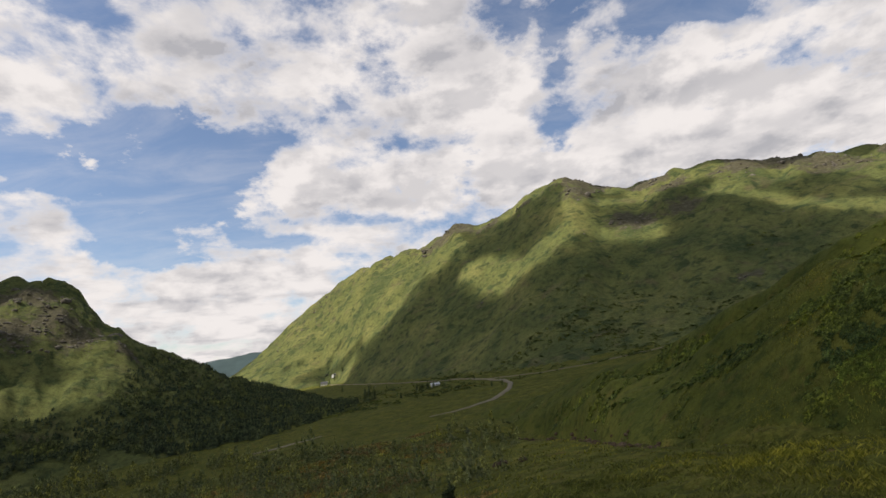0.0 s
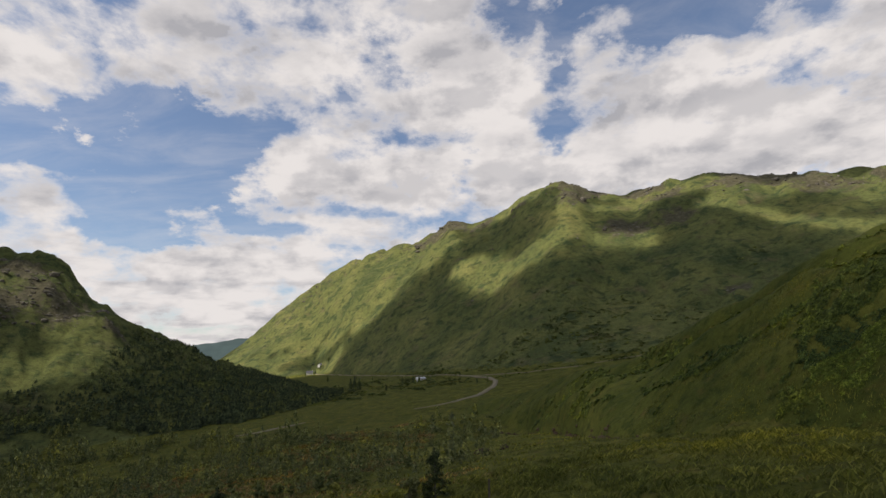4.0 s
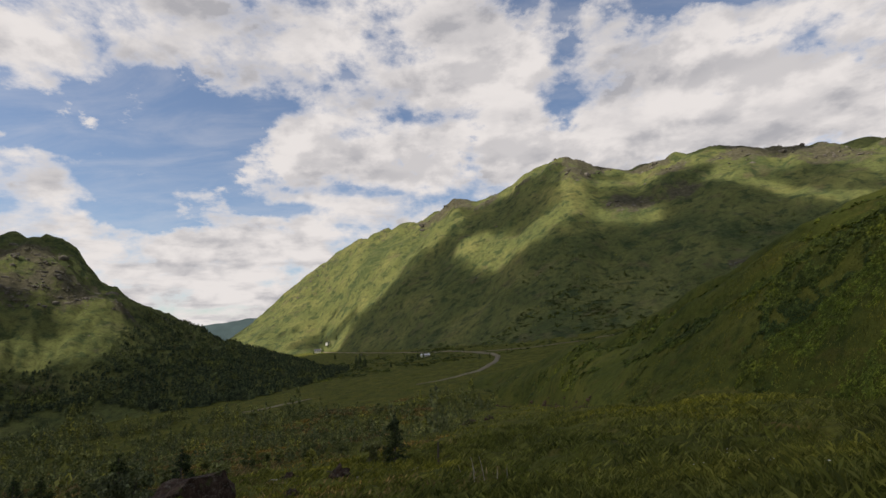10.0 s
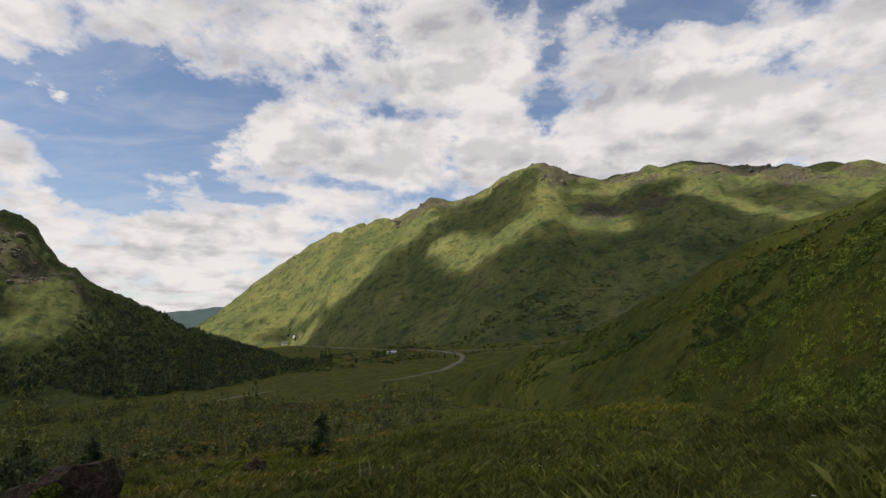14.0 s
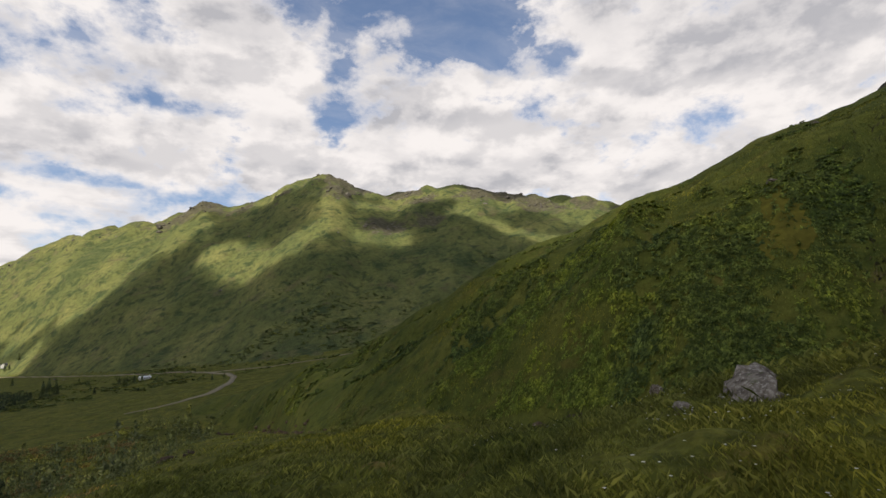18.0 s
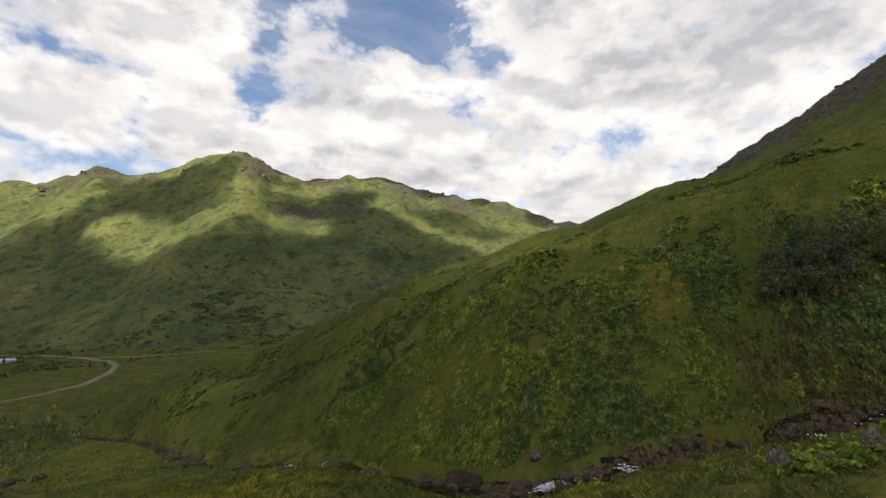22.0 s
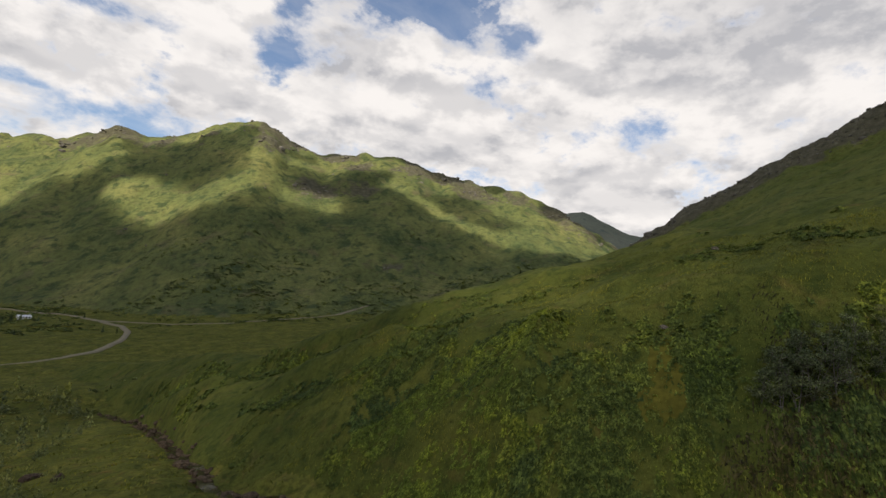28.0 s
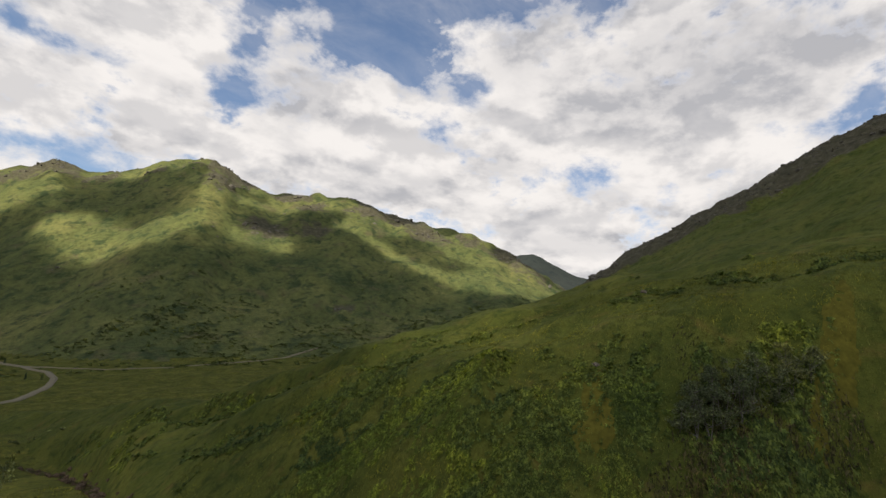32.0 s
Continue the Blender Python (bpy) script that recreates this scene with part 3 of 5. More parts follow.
    slant = a - 17 * np.clip(s, 0, 1.2)
    gully = fbm(slant / 5 + 0.4 * vnoise(r / 160, a / 9, 4), r / 500, 5, 31)
    crag = smooth((s - 0.4) * 3) * (np.abs(fbm(x / 48, y / 48, 4, 44)) - 0.35)
    main = main + smooth(s * 3) * (9 * gully * np.clip(1.15 - s, 0.2, 1) + 7 * fbm(x / 75, y / 75, 4, 40) * np.clip(1.3 - s, 0.3, 1) + (1.3 + 0.4 * smooth((s - .75) * 5)) * fbm(x / 26, y / 26, 4, 47)) + 9 * crag * smooth((1.02 - s) * 6) + smooth((s - .74) * 6) * 11 * (np.abs(fbm(x / 68, y / 68, 2, 42)) - 0.2) * smooth((a + 20) / 10) + smooth((s - .8) * 5) * (3.5 * fbm(x / 60, y / 60, 2, 49) + 1.5 * fbm(x / 24, y / 24, 2, 48))
    main = np.where(a < -40, -300, main)
    # hill on the far left
    f = lerp(a, [(-60, 420), (-38, 430), (-23, 400), (-12, 520)])
    R = lerp(a, [(-60, 720), (-38, 730), (-23, 640), (-12, 580)])
    zr, zb = -4.7 + lerp(a, LEFT) * R, np.maximum(valley(OX + f * np.sin(np.radians(a)), OY + f * np.cos(np.radians(a))), -60) - 3
    s = (r - f) / (R - f)
    left = np.where(s < 0, zb + s * 300, np.where(s < 1, zb + (zr - zb) * (0.5 * smooth(s) + 0.5 * s), zr - 0.45 * (r - R)))
    left = left + smooth(s * 3) * (4 * fbm((a - 9 * np.clip(s, 0, 1)) / 3.5, r / 200, 4, 51) + 6 * fbm(x / 40, y / 40, 5, 55) + 7 * (np.abs(fbm(x / 26, y / 26, 3, 58)) - 0.3)) * smooth((-16 - a) / 10)
    left = np.where((a > -9) | (a < -150), -300, left)
    # hillside that closes the view on the right, behind the near one
    R = 420.0
    s = (r - 110) / (R - 110)
    back = np.where(s < 1, 5 + (-4.7 + lerp(a, BEHIND) * R - 5) * np.interp(s, [-1, 0, .86, .95, 1], [-1, 0, .80, .97, 1]), -4.7 + lerp(a, BEHIND) * R - 0.5 * (r - R))
    back = np.where((a < 44) | (a > 170) | (s < 0), -300, back + (3 * fbm(x / 40, y / 40, 4, 61) + 2.5 * np.abs(fbm(x / 16, y / 16, 3, 64)) * smooth(s * 2 - 1)) * smooth(s * 4))
    # distance
    E = lerp(a, [(-60, .02), (-30, .02), (-25.6, .028), (-23.6, .036), (-21, .044), (-18, .046), (-10, .03), (30, .1), (43, .19), (47, .212), (49, .207), (50.2, .208), (52.4, .212), (53.4, .205), (54.5, .195), (57.5, .176), (59.2, .174), (61.4, .168), (70, .15), (100, .1), (180, .1)])
    E = np.where(a < -60, lerp(a, [(-180, .1), (-60, .02)]), E)
    far = np.where(r < 1500, -300, -4.7 + E * 2600 - np.abs(r - 2600) * 0.4 + 14 * fbm(x / 260, y / 260, 4, 71))
    return ground, side, left, main, back, far


def land(x, y):
    x, y = np.asarray(x, float), np.asarray(y, float)
    return np.max(layers(x, y), axis=0)


def spot(x, y, up=0.0):
    return Vector((x, y, float(land(x, y)) + up))


# outcrops: compass, distance, half widths of each
CRAGS = [(22.0, 772, 3.8, 40), (27.0, 775, 2.6, 26), (16.5, 855, 2.6, 40), (33.0, 870, 3.5, 36), (26.5, 850, 2.5, 30), (31.5, 593, 1.5, 14), (40, 840, 4, 40),
         (-35.5, 608, 2.2, 15), (-37.6, 632, 2.8, 34), (-32.0, 600, 1.6, 16), (-36.5, 600, 1.8, 20), (-40.5, 610, 3.0, 30), (-40, 675, 4.0, 26), (-34.5, 640, 1.8, 22)]


def rockiness(x, y):
    """How far bare rock takes the place of grass (0 to 1), on crests and crags."""
    a, r = np.degrees(np.arctan2(x - OX, y - OY)), np.hypot(x - OX, y - OY)
    top = lerp(a, [(-22, 1400), (-13, 1380), (-5, 1250), (5, 1100), (16, 980), (60, 900)])
    rock = smooth((r / top - 0.80) / 0.16) * np.where(a > 40, 0.52, np.where(a < -2, 0.30, 0.58)) * (a > -24) * (a < 60) * np.clip(0.75 + 1.1 * fbm(x / 55, y / 55, 3, 37), 0.15, 1.25)
    for ca, cr, wa, wr in CRAGS:
        rock = np.maximum(rock, 0.75 * np.exp(-((a - ca) / wa) ** 2 - ((r - cr) / wr) ** 2))
    rock = np.maximum(rock, 0.95 * smooth((r - 372) / 22) * (r < 450) * (a > 48))
    return rock * 0.5


def build_land():
    az = np.concatenate([np.arange(-60, -48, 0.4), np.arange(-48, 92, 0.21), np.arange(92, 300, 2.0)])
    rr = [1.0]
    while rr[-1] < 4200:
        rr.append(rr[-1] * (1.016 if rr[-1] < 50 else 1.0115 if rr[-1] < 1420 else 1.04) + (0.12 if rr[-1] < 50 else 0.0))
    rr = np.array(rr)
    A, Rr = np.meshgrid(np.radians(az), rr)
    x, y = OX + Rr * np.sin(A), OY + Rr * np.cos(A)
    hs = np.stack(layers(x, y))
    top, z = np.argmax(hs, axis=0), np.max(hs, axis=0)
    nr, na = x.shape
    co = np.stack([x, y, z], -1).reshape(-1, 3)
    idx = np.arange(nr * na).reshape(nr, na)
    nxt = np.roll(idx, -1, axis=1)
    quads = np.stack([idx[:-1], idx[1:], nxt[1:], nxt[:-1]], -1)[..., ::-1].reshape(-1, 4)
    kind = top.reshape(-1)[quads[:, 0]]
    kind = np.where((kind == 5) & (A.reshape(-1)[quads[:, 0]] > 0.4), 6, kind)
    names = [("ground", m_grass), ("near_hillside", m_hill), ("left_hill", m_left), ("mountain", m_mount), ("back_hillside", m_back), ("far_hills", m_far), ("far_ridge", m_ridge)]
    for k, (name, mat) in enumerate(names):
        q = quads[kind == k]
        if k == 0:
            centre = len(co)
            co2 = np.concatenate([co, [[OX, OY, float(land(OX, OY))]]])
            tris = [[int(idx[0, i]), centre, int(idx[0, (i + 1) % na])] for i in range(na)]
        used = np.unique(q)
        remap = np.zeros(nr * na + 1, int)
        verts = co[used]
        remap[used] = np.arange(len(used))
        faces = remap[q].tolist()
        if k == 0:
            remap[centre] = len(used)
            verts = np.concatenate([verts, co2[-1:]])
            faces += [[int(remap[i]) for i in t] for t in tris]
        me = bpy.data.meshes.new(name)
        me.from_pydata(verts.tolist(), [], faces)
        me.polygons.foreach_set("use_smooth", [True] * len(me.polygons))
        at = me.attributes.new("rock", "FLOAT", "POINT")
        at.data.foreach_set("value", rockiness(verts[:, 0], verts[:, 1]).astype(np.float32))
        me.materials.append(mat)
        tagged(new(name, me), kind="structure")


build_land()
rng = np.random.default_rng(7)


def at_polar(a, r):
    return OX + r * math.sin(radians(a)), OY + r * math.cos(radians(a))


# ---- unseen clouds, added between the sun and the slopes: gaps let the light through ----
CLOUD_Z = 1100.0
# sunlit streaks: compass and distance of both ends, half width in metres
LIT_MOUNTAIN = [(-19.5, 1250, -12, 1200, 175), (-12, 1190, -7, 1130, 140), (-13.2, 1162, -6.2, 1020, 49), (-12.2, 1051, -8.2, 1007, 23), (-7.4, 998, -2.4, 994, 30), (-7, 1110, -2, 1060, 85), (-2, 1075, 3.5, 1050, 55), (1.1, 1099, 7.7, 1000, 51), (7.7, 1000, 14, 975, 44),
                (3.4, 845, 8.6, 762, 28), (8.6, 762, 11.7, 744, 28), (11.7, 744, 16, 735, 33), (16, 744, 16.8, 845, 40), (16.6, 728, 22.4, 737, 27), (18, 833, 23.2, 843, 32), (-3, 1012, 1.5, 990, 34), (-7, 972, 0.8, 968, 46), (16.8, 845, 17.6, 930, 44)]
LIT_EAST = [(14, 940, 20.5, 910, 50), (20.5, 905, 27.4, 880, 44), (27.4, 875, 34, 860, 38), (34, 840, 45, 850, 48), (30, 800, 38.2, 715, 20), (38.2, 705, 44.8, 690, 18), (44.8, 700, 52, 722, 38), (44, 800, 56, 800, 70)]
LIT_LEFT = [(-42, 524, -35, 535, 17), (-35, 535, -31.3, 585, 22), (-36, 590, -32, 596, 16), (-42, 640, -35, 655, 24), (-18.5, 1050, -11.7, 945, 35)]


THIN = 1.15


def up_sun(p, level=CLOUD_Z):
    k = (level - p[2]) / sun_way.z
    return p[0] + sun_way.x * k, p[1] + sun_way.y * k


def shade(x, y):
    """Under 1 where the sun comes through the clouds, on the land at x, y."""
    best = np.full(np.shape(x), 9.0)
    for a0, r0, a1, r1, wide in LIT_MOUNTAIN + LIT_EAST + LIT_LEFT:
        p, q = np.array(at_polar(a0, r0)), np.array(at_polar(a1, r1))
        d = q - p
        t = np.clip(((x - p[0]) * d[0] + (y - p[1]) * d[1]) / (d @ d), 0, 1)
        best = np.minimum(best, np.hypot(x - p[0] - t * d[0], y - p[1] - t * d[1]) / wide)
    # the cloud is made thinner over the near hillside and valley meadow, to brighten them
    a, r = np.degrees(np.arctan2(x - OX, y - OY)), np.hypot(x - OX, y - OY)
    best = np.minimum(best, THIN + 2.5 * smooth(np.hypot((a - 66) / 50, (r - 114) / 90) - 0.45))
    best = np.minimum(best, THIN + 0.14 + 2.5 * smooth(np.hypot((a - 4) / 19, (r - 125) / 80) - 0.45))
    return best + 0.34 * fbm(x / 75, y / 75, 3, 81) + 0.26 * fbm(x / 24, y / 24, 3, 181)


# one out-of-view layer, cut so that its shade falls outside the sunlit streaks
def build_clouds(rim, lift):
    step = 12.0
    level = CLOUD_Z + lift
    (x0, y0), (x1, y1) = up_sun((-620, -260, 0), level), up_sun((860, 1330, 0), level)
    gx, gy = np.meshgrid(np.arange(x0, x1, step), np.arange(y0, y1, step))
    # the land under each place of the layer, down the sun's way
    gz = np.full(gx.shape, 40.0)
    for _ in range(14):
        k = (level - gz) / sun_way.z
        lx, ly = gx - sun_way.x * k, gy - sun_way.y * k
        gz = 0.5 * gz + 0.5 * np.clip(land(lx, ly), -80, 420)
    solid = shade(lx, ly) > rim
    edge = np.minimum(np.minimum(gx - x0, x1 - gx), np.minimum(gy - y0, y1 - gy))
    solid &= edge > 25 + 25 * fbm(gx / 90, gy / 90, 3, 95)
    solid[0], solid[-1], solid[:, 0], solid[:, -1] = False, False, False, False
    soft = solid.astype(float)
    for _ in range(6):
        soft = (soft + np.roll(soft, 1, 0) + np.roll(soft, -1, 0) + np.roll(soft, 1, 1) + np.roll(soft, -1, 1)) / 5
    swell = np.clip(soft - 0.35, 0, 1)
    up = level + 5 + swell * (40 + 20 * fbm(gx / 90, gy / 90, 5, 99))
    down = level - 4 - swell * (14 + 8 * fbm(gx / 60, gy / 60, 4, 103))
    nr, nc = gx.shape
    top = np.stack([gx, gy, up], -1).reshape(-1, 3)
    low = np.stack([gx, gy, down], -1).reshape(-1, 3)
    idx = np.arange(nr * nc).reshape(nr, nc)
    cell = solid[:-1, :-1] & solid[1:, :-1] & solid[:-1, 1:] & solid[1:, 1:]
    a, b, c, d = idx[:-1, :-1][cell], idx[:-1, 1:][cell], idx[1:, 1:][cell], idx[1:, :-1][cell]
    n = nr * nc
    faces = [np.stack([a, b, c, d], -1), np.stack([d, c, b, a], -1) + n]
    pad = np.pad(cell, 1)
    ci, cj = np.nonzero(cell)
    for di, dj, e in ((0, -1, ((1, 0), (0, 0))), (0, 1, ((0, 1), (1, 1))), (-1, 0, ((0, 0), (0, 1))), (1, 0, ((1, 1), (1, 0)))):
        m = ~pad[ci + 1 + di, cj + 1 + dj]
        p, q = idx[ci[m] + e[0][0], cj[m] + e[0][1]], idx[ci[m] + e[1][0], cj[m] + e[1][1]]
        faces.append(np.stack([q, p, p + n, q + n], -1))
    co, f = np.concatenate([top, low]), np.concatenate(faces)
    used = np.unique(f)
    remap = np.zeros(len(co), int)
    remap[used] = np.arange(len(used))
    me = mesh_np("unseen_cloud_bank", co[used], remap[f], m_cloud, True)
    tagged(new("unseen_cloud_bank", me), kind="structure")


build_clouds(0.70, 0.0)
build_clouds(1.05, 110.0)
build_clouds(1.50, 220.0)


# ---- road, old road and track ----
def ribbon(name, pts, width, mat, up=0.35, step=4.0, kind="structure", fade=(0.0, 0.0)):
    """A strip with worn, uneven edges that follows the ground."""
    pts = np.array(pts, float)
    seg = np.r_[0, np.cumsum(np.hypot(*np.diff(pts, axis=0).T))]
    u = np.arange(0, seg[-1], step)
    # rounded corners
    x, y = np.interp(u, seg, pts[:, 0]), np.interp(u, seg, pts[:, 1])
    for _ in range(int(12 / step * 2)):
        x[1:-1], y[1:-1] = (x[:-2] + 2 * x[1:-1] + x[2:]) / 4, (y[:-2] + 2 * y[1:-1] + y[2:]) / 4
    dx, dy = np.gradient(x), np.gradient(y)
    n = np.hypot(dx, dy)
    nx, ny = -dy / n, dx / n
    slim = 0.12 + 0.88 * np.clip(u / fade[0] if fade[0] else 1.0, 0, 1) * np.clip((seg[-1] - u) / fade[1] if fade[1] else 1.0, 0, 1)
    rows = []
    for side in (-1.0, -0.92, 0.0, 0.92, 1.0):
        w = side * width / 2 * (1 + 0.14 * vnoise(u / 9, u * 0 + side * 5, 17)) * slim
        px, py = x + nx * w, y + ny * w
        rows.append(np.stack([px, py, land(px, py) + (up if abs(side) < 0.99 else -0.3)], -1))
    level = np.max([r[:, 2] for r in rows[1:4]], axis=0)
    for r in rows[1:4]:
        r[:, 2] = level
    co = np.stack(rows, 1)
    k = np.arange(len(u) * 5).reshape(-1, 5)
    f = np.stack([k[:-1, :-1], k[1:, :-1], k[1:, 1:], k[:-1, 1:]], -1).reshape(-1, 4)[:, ::-1]
    return tagged(new(name, mesh_np(name, co.reshape(-1, 3), f, mat, True)), kind=kind)


ribbon("road", [(-208, 938), (-108, 753), (-30, 615), (-4, 578), (22, 540), (40, 486), (50, 450), (51, 415), (43, 375), (30, 348), (18, 338), (2, 332), (-14, 330)], 4.2, m_road, 0.4, fade=(0, 45))
ribbon("valley_track", [(36, 500), (60, 470), (88, 440), (131, 428), (189, 430), (240, 438), (262, 440)], 2.8, m_road, 0.35, fade=(10, 20))
ribbon("old_road", [(-122, 316), (-110, 317), (-98, 324), (-90, 332), (-80, 342)], 3.6, m_road, 0.3, fade=(18, 18))
ribbon("field_path", [(-70, 545), (-30, 490), (20, 470), (36, 440)], 1.6, m_earth, 0.3, fade=(20, 20))


# ---- the burn: water, foam and stones ----
def build_burn():
    path = BURN_XY[4:]
    seg = np.r_[0, np.cumsum(np.hypot(*np.diff(path, axis=0).T))]
    u = np.arange(0, seg[-1], 1.0)
    x = np.interp(u, seg, path[:, 0]) + 0.9 * vnoise(u / 5, u * 0, 3)
    y = np.interp(u, seg, path[:, 1]) + 0.9 * vnoise(u / 5, u * 0 + 9, 4)
    dx, dy = np.gradient(x), np.gradient(y)
    n = np.hypot(dx, dy)
    nx, ny = -dy / n, dx / n
    w = 1.05 + 0.4 * vnoise(u / 4, u * 0 + 3, 6)
    z = land(x, y) + 0.30
    z = np.maximum.accumulate(z)
    co = np.stack([np.stack([x + nx * w * s, y + ny * w * s, z], -1) for s in (-1, -0.3, 0.3, 1)], 1)
    k = np.arange(len(u) * 4).reshape(-1, 4)
    f = np.stack([k[:-1, :-1], k[1:, :-1], k[1:, 1:], k[:-1, 1:]], -1).reshape(-1, 4)[:, ::-1]
    tagged(new("burn_water", mesh_np("burn_water", co.reshape(-1, 3), f, m_water, True)), kind="structure")
    # foam where it drops
    foam, ff = [], []
    compass = np.degrees(np.arctan2(x - OX, y - OY))
    falls = [int(np.argmin(np.abs(compass - c))) for c in (50.9, 51.3, 51.7, 58.2, 63.5, 74.0, 27.0, 24.0)]
    drops = list(np.nonzero(np.gradient(z) > np.quantile(np.gradient(z), 0.84))[0])
    for k0 in falls + drops:
        big = k0 in falls
        for j in range(46 if big else 5):
            cx, cy = x[k0] + nx[k0] * rng.uniform(-.7, .7) * w[k0] + rng.uniform(-.3, .3), y[k0] + ny[k0] * rng.uniform(-.7, .7) * w[k0] + rng.uniform(-.3, .3)
            r, b, up = rng.uniform(.04, .13 if big else .09), len(foam), (rng.uniform(0, .35) if big else 0)
            for t in range(7):
                a, q = t / 7 * 2 * math.pi, r * rng.uniform(.5, 1.3)
                foam.append((cx + q * math.cos(a) * 1.5, cy + q * math.sin(a), z[k0] + 0.03 + 0.05 * rng.random() + up))
            foam.append((cx, cy, z[k0] + 0.12 + up))
            ff += [(b + t, b + (t + 1) % 7, b + 7) for t in range(7)]
    tagged(new("foam", mesh_np("foam", foam, ff, m_foam, True)), "white broken water foaming between brown stones", "foam", kind="stuff")
    # stones: the near ones singly, the rest as shingle
    shapes = [rock_mesh("stone", 11 + k, m_brown, 1.0, 0.8, 0.75, 0.7, 2) for k in range(7)]
    compass = np.degrees(np.arctan2(x - OX, y - OY))
    near = np.nonzero((compass > 44) & (compass < 82))[0]
    lower = np.nonzero((compass > -1) & (compass < 15))[0]
    for k in np.r_[rng.choice(near, 215), rng.choice(lower, 45)]:
        far = compass[k] < 40
        side = float(rng.choice((-1, 1)) * min(0.4 + abs(rng.normal(0, 0.7)), 1.9))
        px, py = x[k] + nx[k] * side + rng.uniform(-.5, .5), y[k] + ny[k] * side + rng.uniform(-.5, .5)
        r = min((0.36 if far else 0.2) + rng.exponential(0.24), 1.0)
        ob = tagged(new("stone", shapes[rng.integers(7)]), "rough brown stone lying in the bed of the burn", "stone", "stones of the burn")
        placed(ob, (px, py, float(land(px, py)) + r * 0.22), rng.uniform(0, 6.3), r)
    # bare peat along both banks
    for way in (-1, 1):
        rows = []
        for q in (1.0, 1.3, 1.7, 2.2):
            e = way * (q + 0.7 * vnoise(u / 3, u * 0 + way, 14))
            px, py = x + nx * e, y + ny * e
            rows.append(np.stack([px, py, land(px, py) + (0.03 if 1.2 < q < 2.0 else -0.2)], -1))
        co = np.stack(rows, 1)[near[0]:near[-1]]
        k = np.arange(len(co) * 4).reshape(-1, 4)
        f = np.stack([k[:-1, :-1], k[1:, :-1], k[1:, 1:], k[:-1, 1:]], -1).reshape(-1, 4)[:, ::way]
        tagged(new("burn_bank", mesh_np("burn_bank", co.reshape(-1, 3), f, m_peat, True)), kind="structure")
    ico = bmesh.new()
    bmesh.ops.create_icosphere(ico, subdivisions=1, radius=1.0)
    co = np.array([v.co * (1 + 0.25 * noise.noise(v.co * 2)) for v in ico.verts])
    fc = np.array([[v.index for v in f.verts] for f in ico.faces])
    ico.free()
    m = 5000
    k = np.where(rng.random(m) < 0.6, rng.choice(near, m), rng.integers(0, len(u), m))
    side = rng.choice((-1, 1), m) * np.minimum(0.6 + np.abs(rng.normal(0, 0.6, m)), 2.0) * np.where(np.isin(k, near), 1.0, 0.8)
    px, py = x[k] + nx[k] * side, y[k] + ny[k] * side
    r = (0.09 + rng.exponential(0.14, m)) * np.where(np.isin(k, near), 1.0, 1.3)
    me = scatter("shingle", co, fc, np.stack([px, py, land(px, py) + r * 0.2], -1), rng.uniform(0, 6.3, m), np.stack([r, r * 0.8, r * 0.6], -1), m_brown)
    tagged(new("shingle", me), "brown shingle and small stones along the burn", "shingle", kind="stuff")


build_burn()


# ---- boulders ----
def boulder(at, size, turn, seed, mat, label, sx=1.0, sy=0.8, sz=0.8, rough=0.35, sink=0.25):
    ob = tagged(new("boulder", rock_mesh("boulder", seed, mat, sx, sy, sz, rough)), label, "boulder")
    return placed(ob, spot(at[0], at[1], size * sz * (0.5 - sink)), turn, size)


boulder((24.55, 8.8), 1.24, 0.3, 6, m_pale, "big grey boulder with white lichen in long grass", 1.1, 0.9, 0.85, 0.85, 0.86)
boulder((22.6, 9.7), 0.45, 1.0, 5, m_pale, "low pale rock sunk in the grass", 1.3, 0.7, 0.5)
boulder((44.8, 37.9), 1.7, 2.4, 7, m_mossy, "brown rock beside the burn with moss on it", 1.25, 0.8, 0.7, 0.7, 0.6)
boulder((47.6, 31.6), 0.75, 2.0, 8, m_rock, "rounded grey rock above the burn", 1.0, 0.9, 0.8)
boulder((43.6, 5.6), 0.8, 0.3, 9, m_rock, "long lichened slab leaning on the bank", 0.5, 0.6, 1.2)
boulder((40.9, 8.9), 0.85, 0.9, 10, m_rock, "dark upright rock among yellow-green ferns", 0.8, 0.7, 1.0)
boulder((42.6, 7.2), 0.6, 1.9, 12, m_rock, "broken grey rock on the bank", 0.9, 0.7, 0.8)
boulder((-9.0, 23.2), 2.05, 0.2, 14, m_mossy, "dark mossy boulder beside a leafy shrub", 1.1, 0.8, 0.85, 0.6)
boulder((8.6, 112.0), 1.5, 0.2, 15, m_mossy, "flat grey rock in the meadow", 1.3, 0.8, 0.5)
boulder((12.0, 104.0), 1.3, 1.2, 16, m_mossy, "dark flat rock in the meadow", 1.2, 0.8, 0.5)
boulder((13.5, 16.0), 0.32, 0.4, 17, m_rock, "small pale stone half hidden in grass", 1.3, 0.8, 0.6)
boulder((69.5, 30.0), 0.8, 0.4, 18, m_rock, "pale rock on the bracken hillside", 1.3, 0.8, 0.5)
boulder((96.0, 36.0), 0.9, 0.4, 19, m_rock, "pale rock high on the bracken hillside", 1.3, 0.8, 0.5)


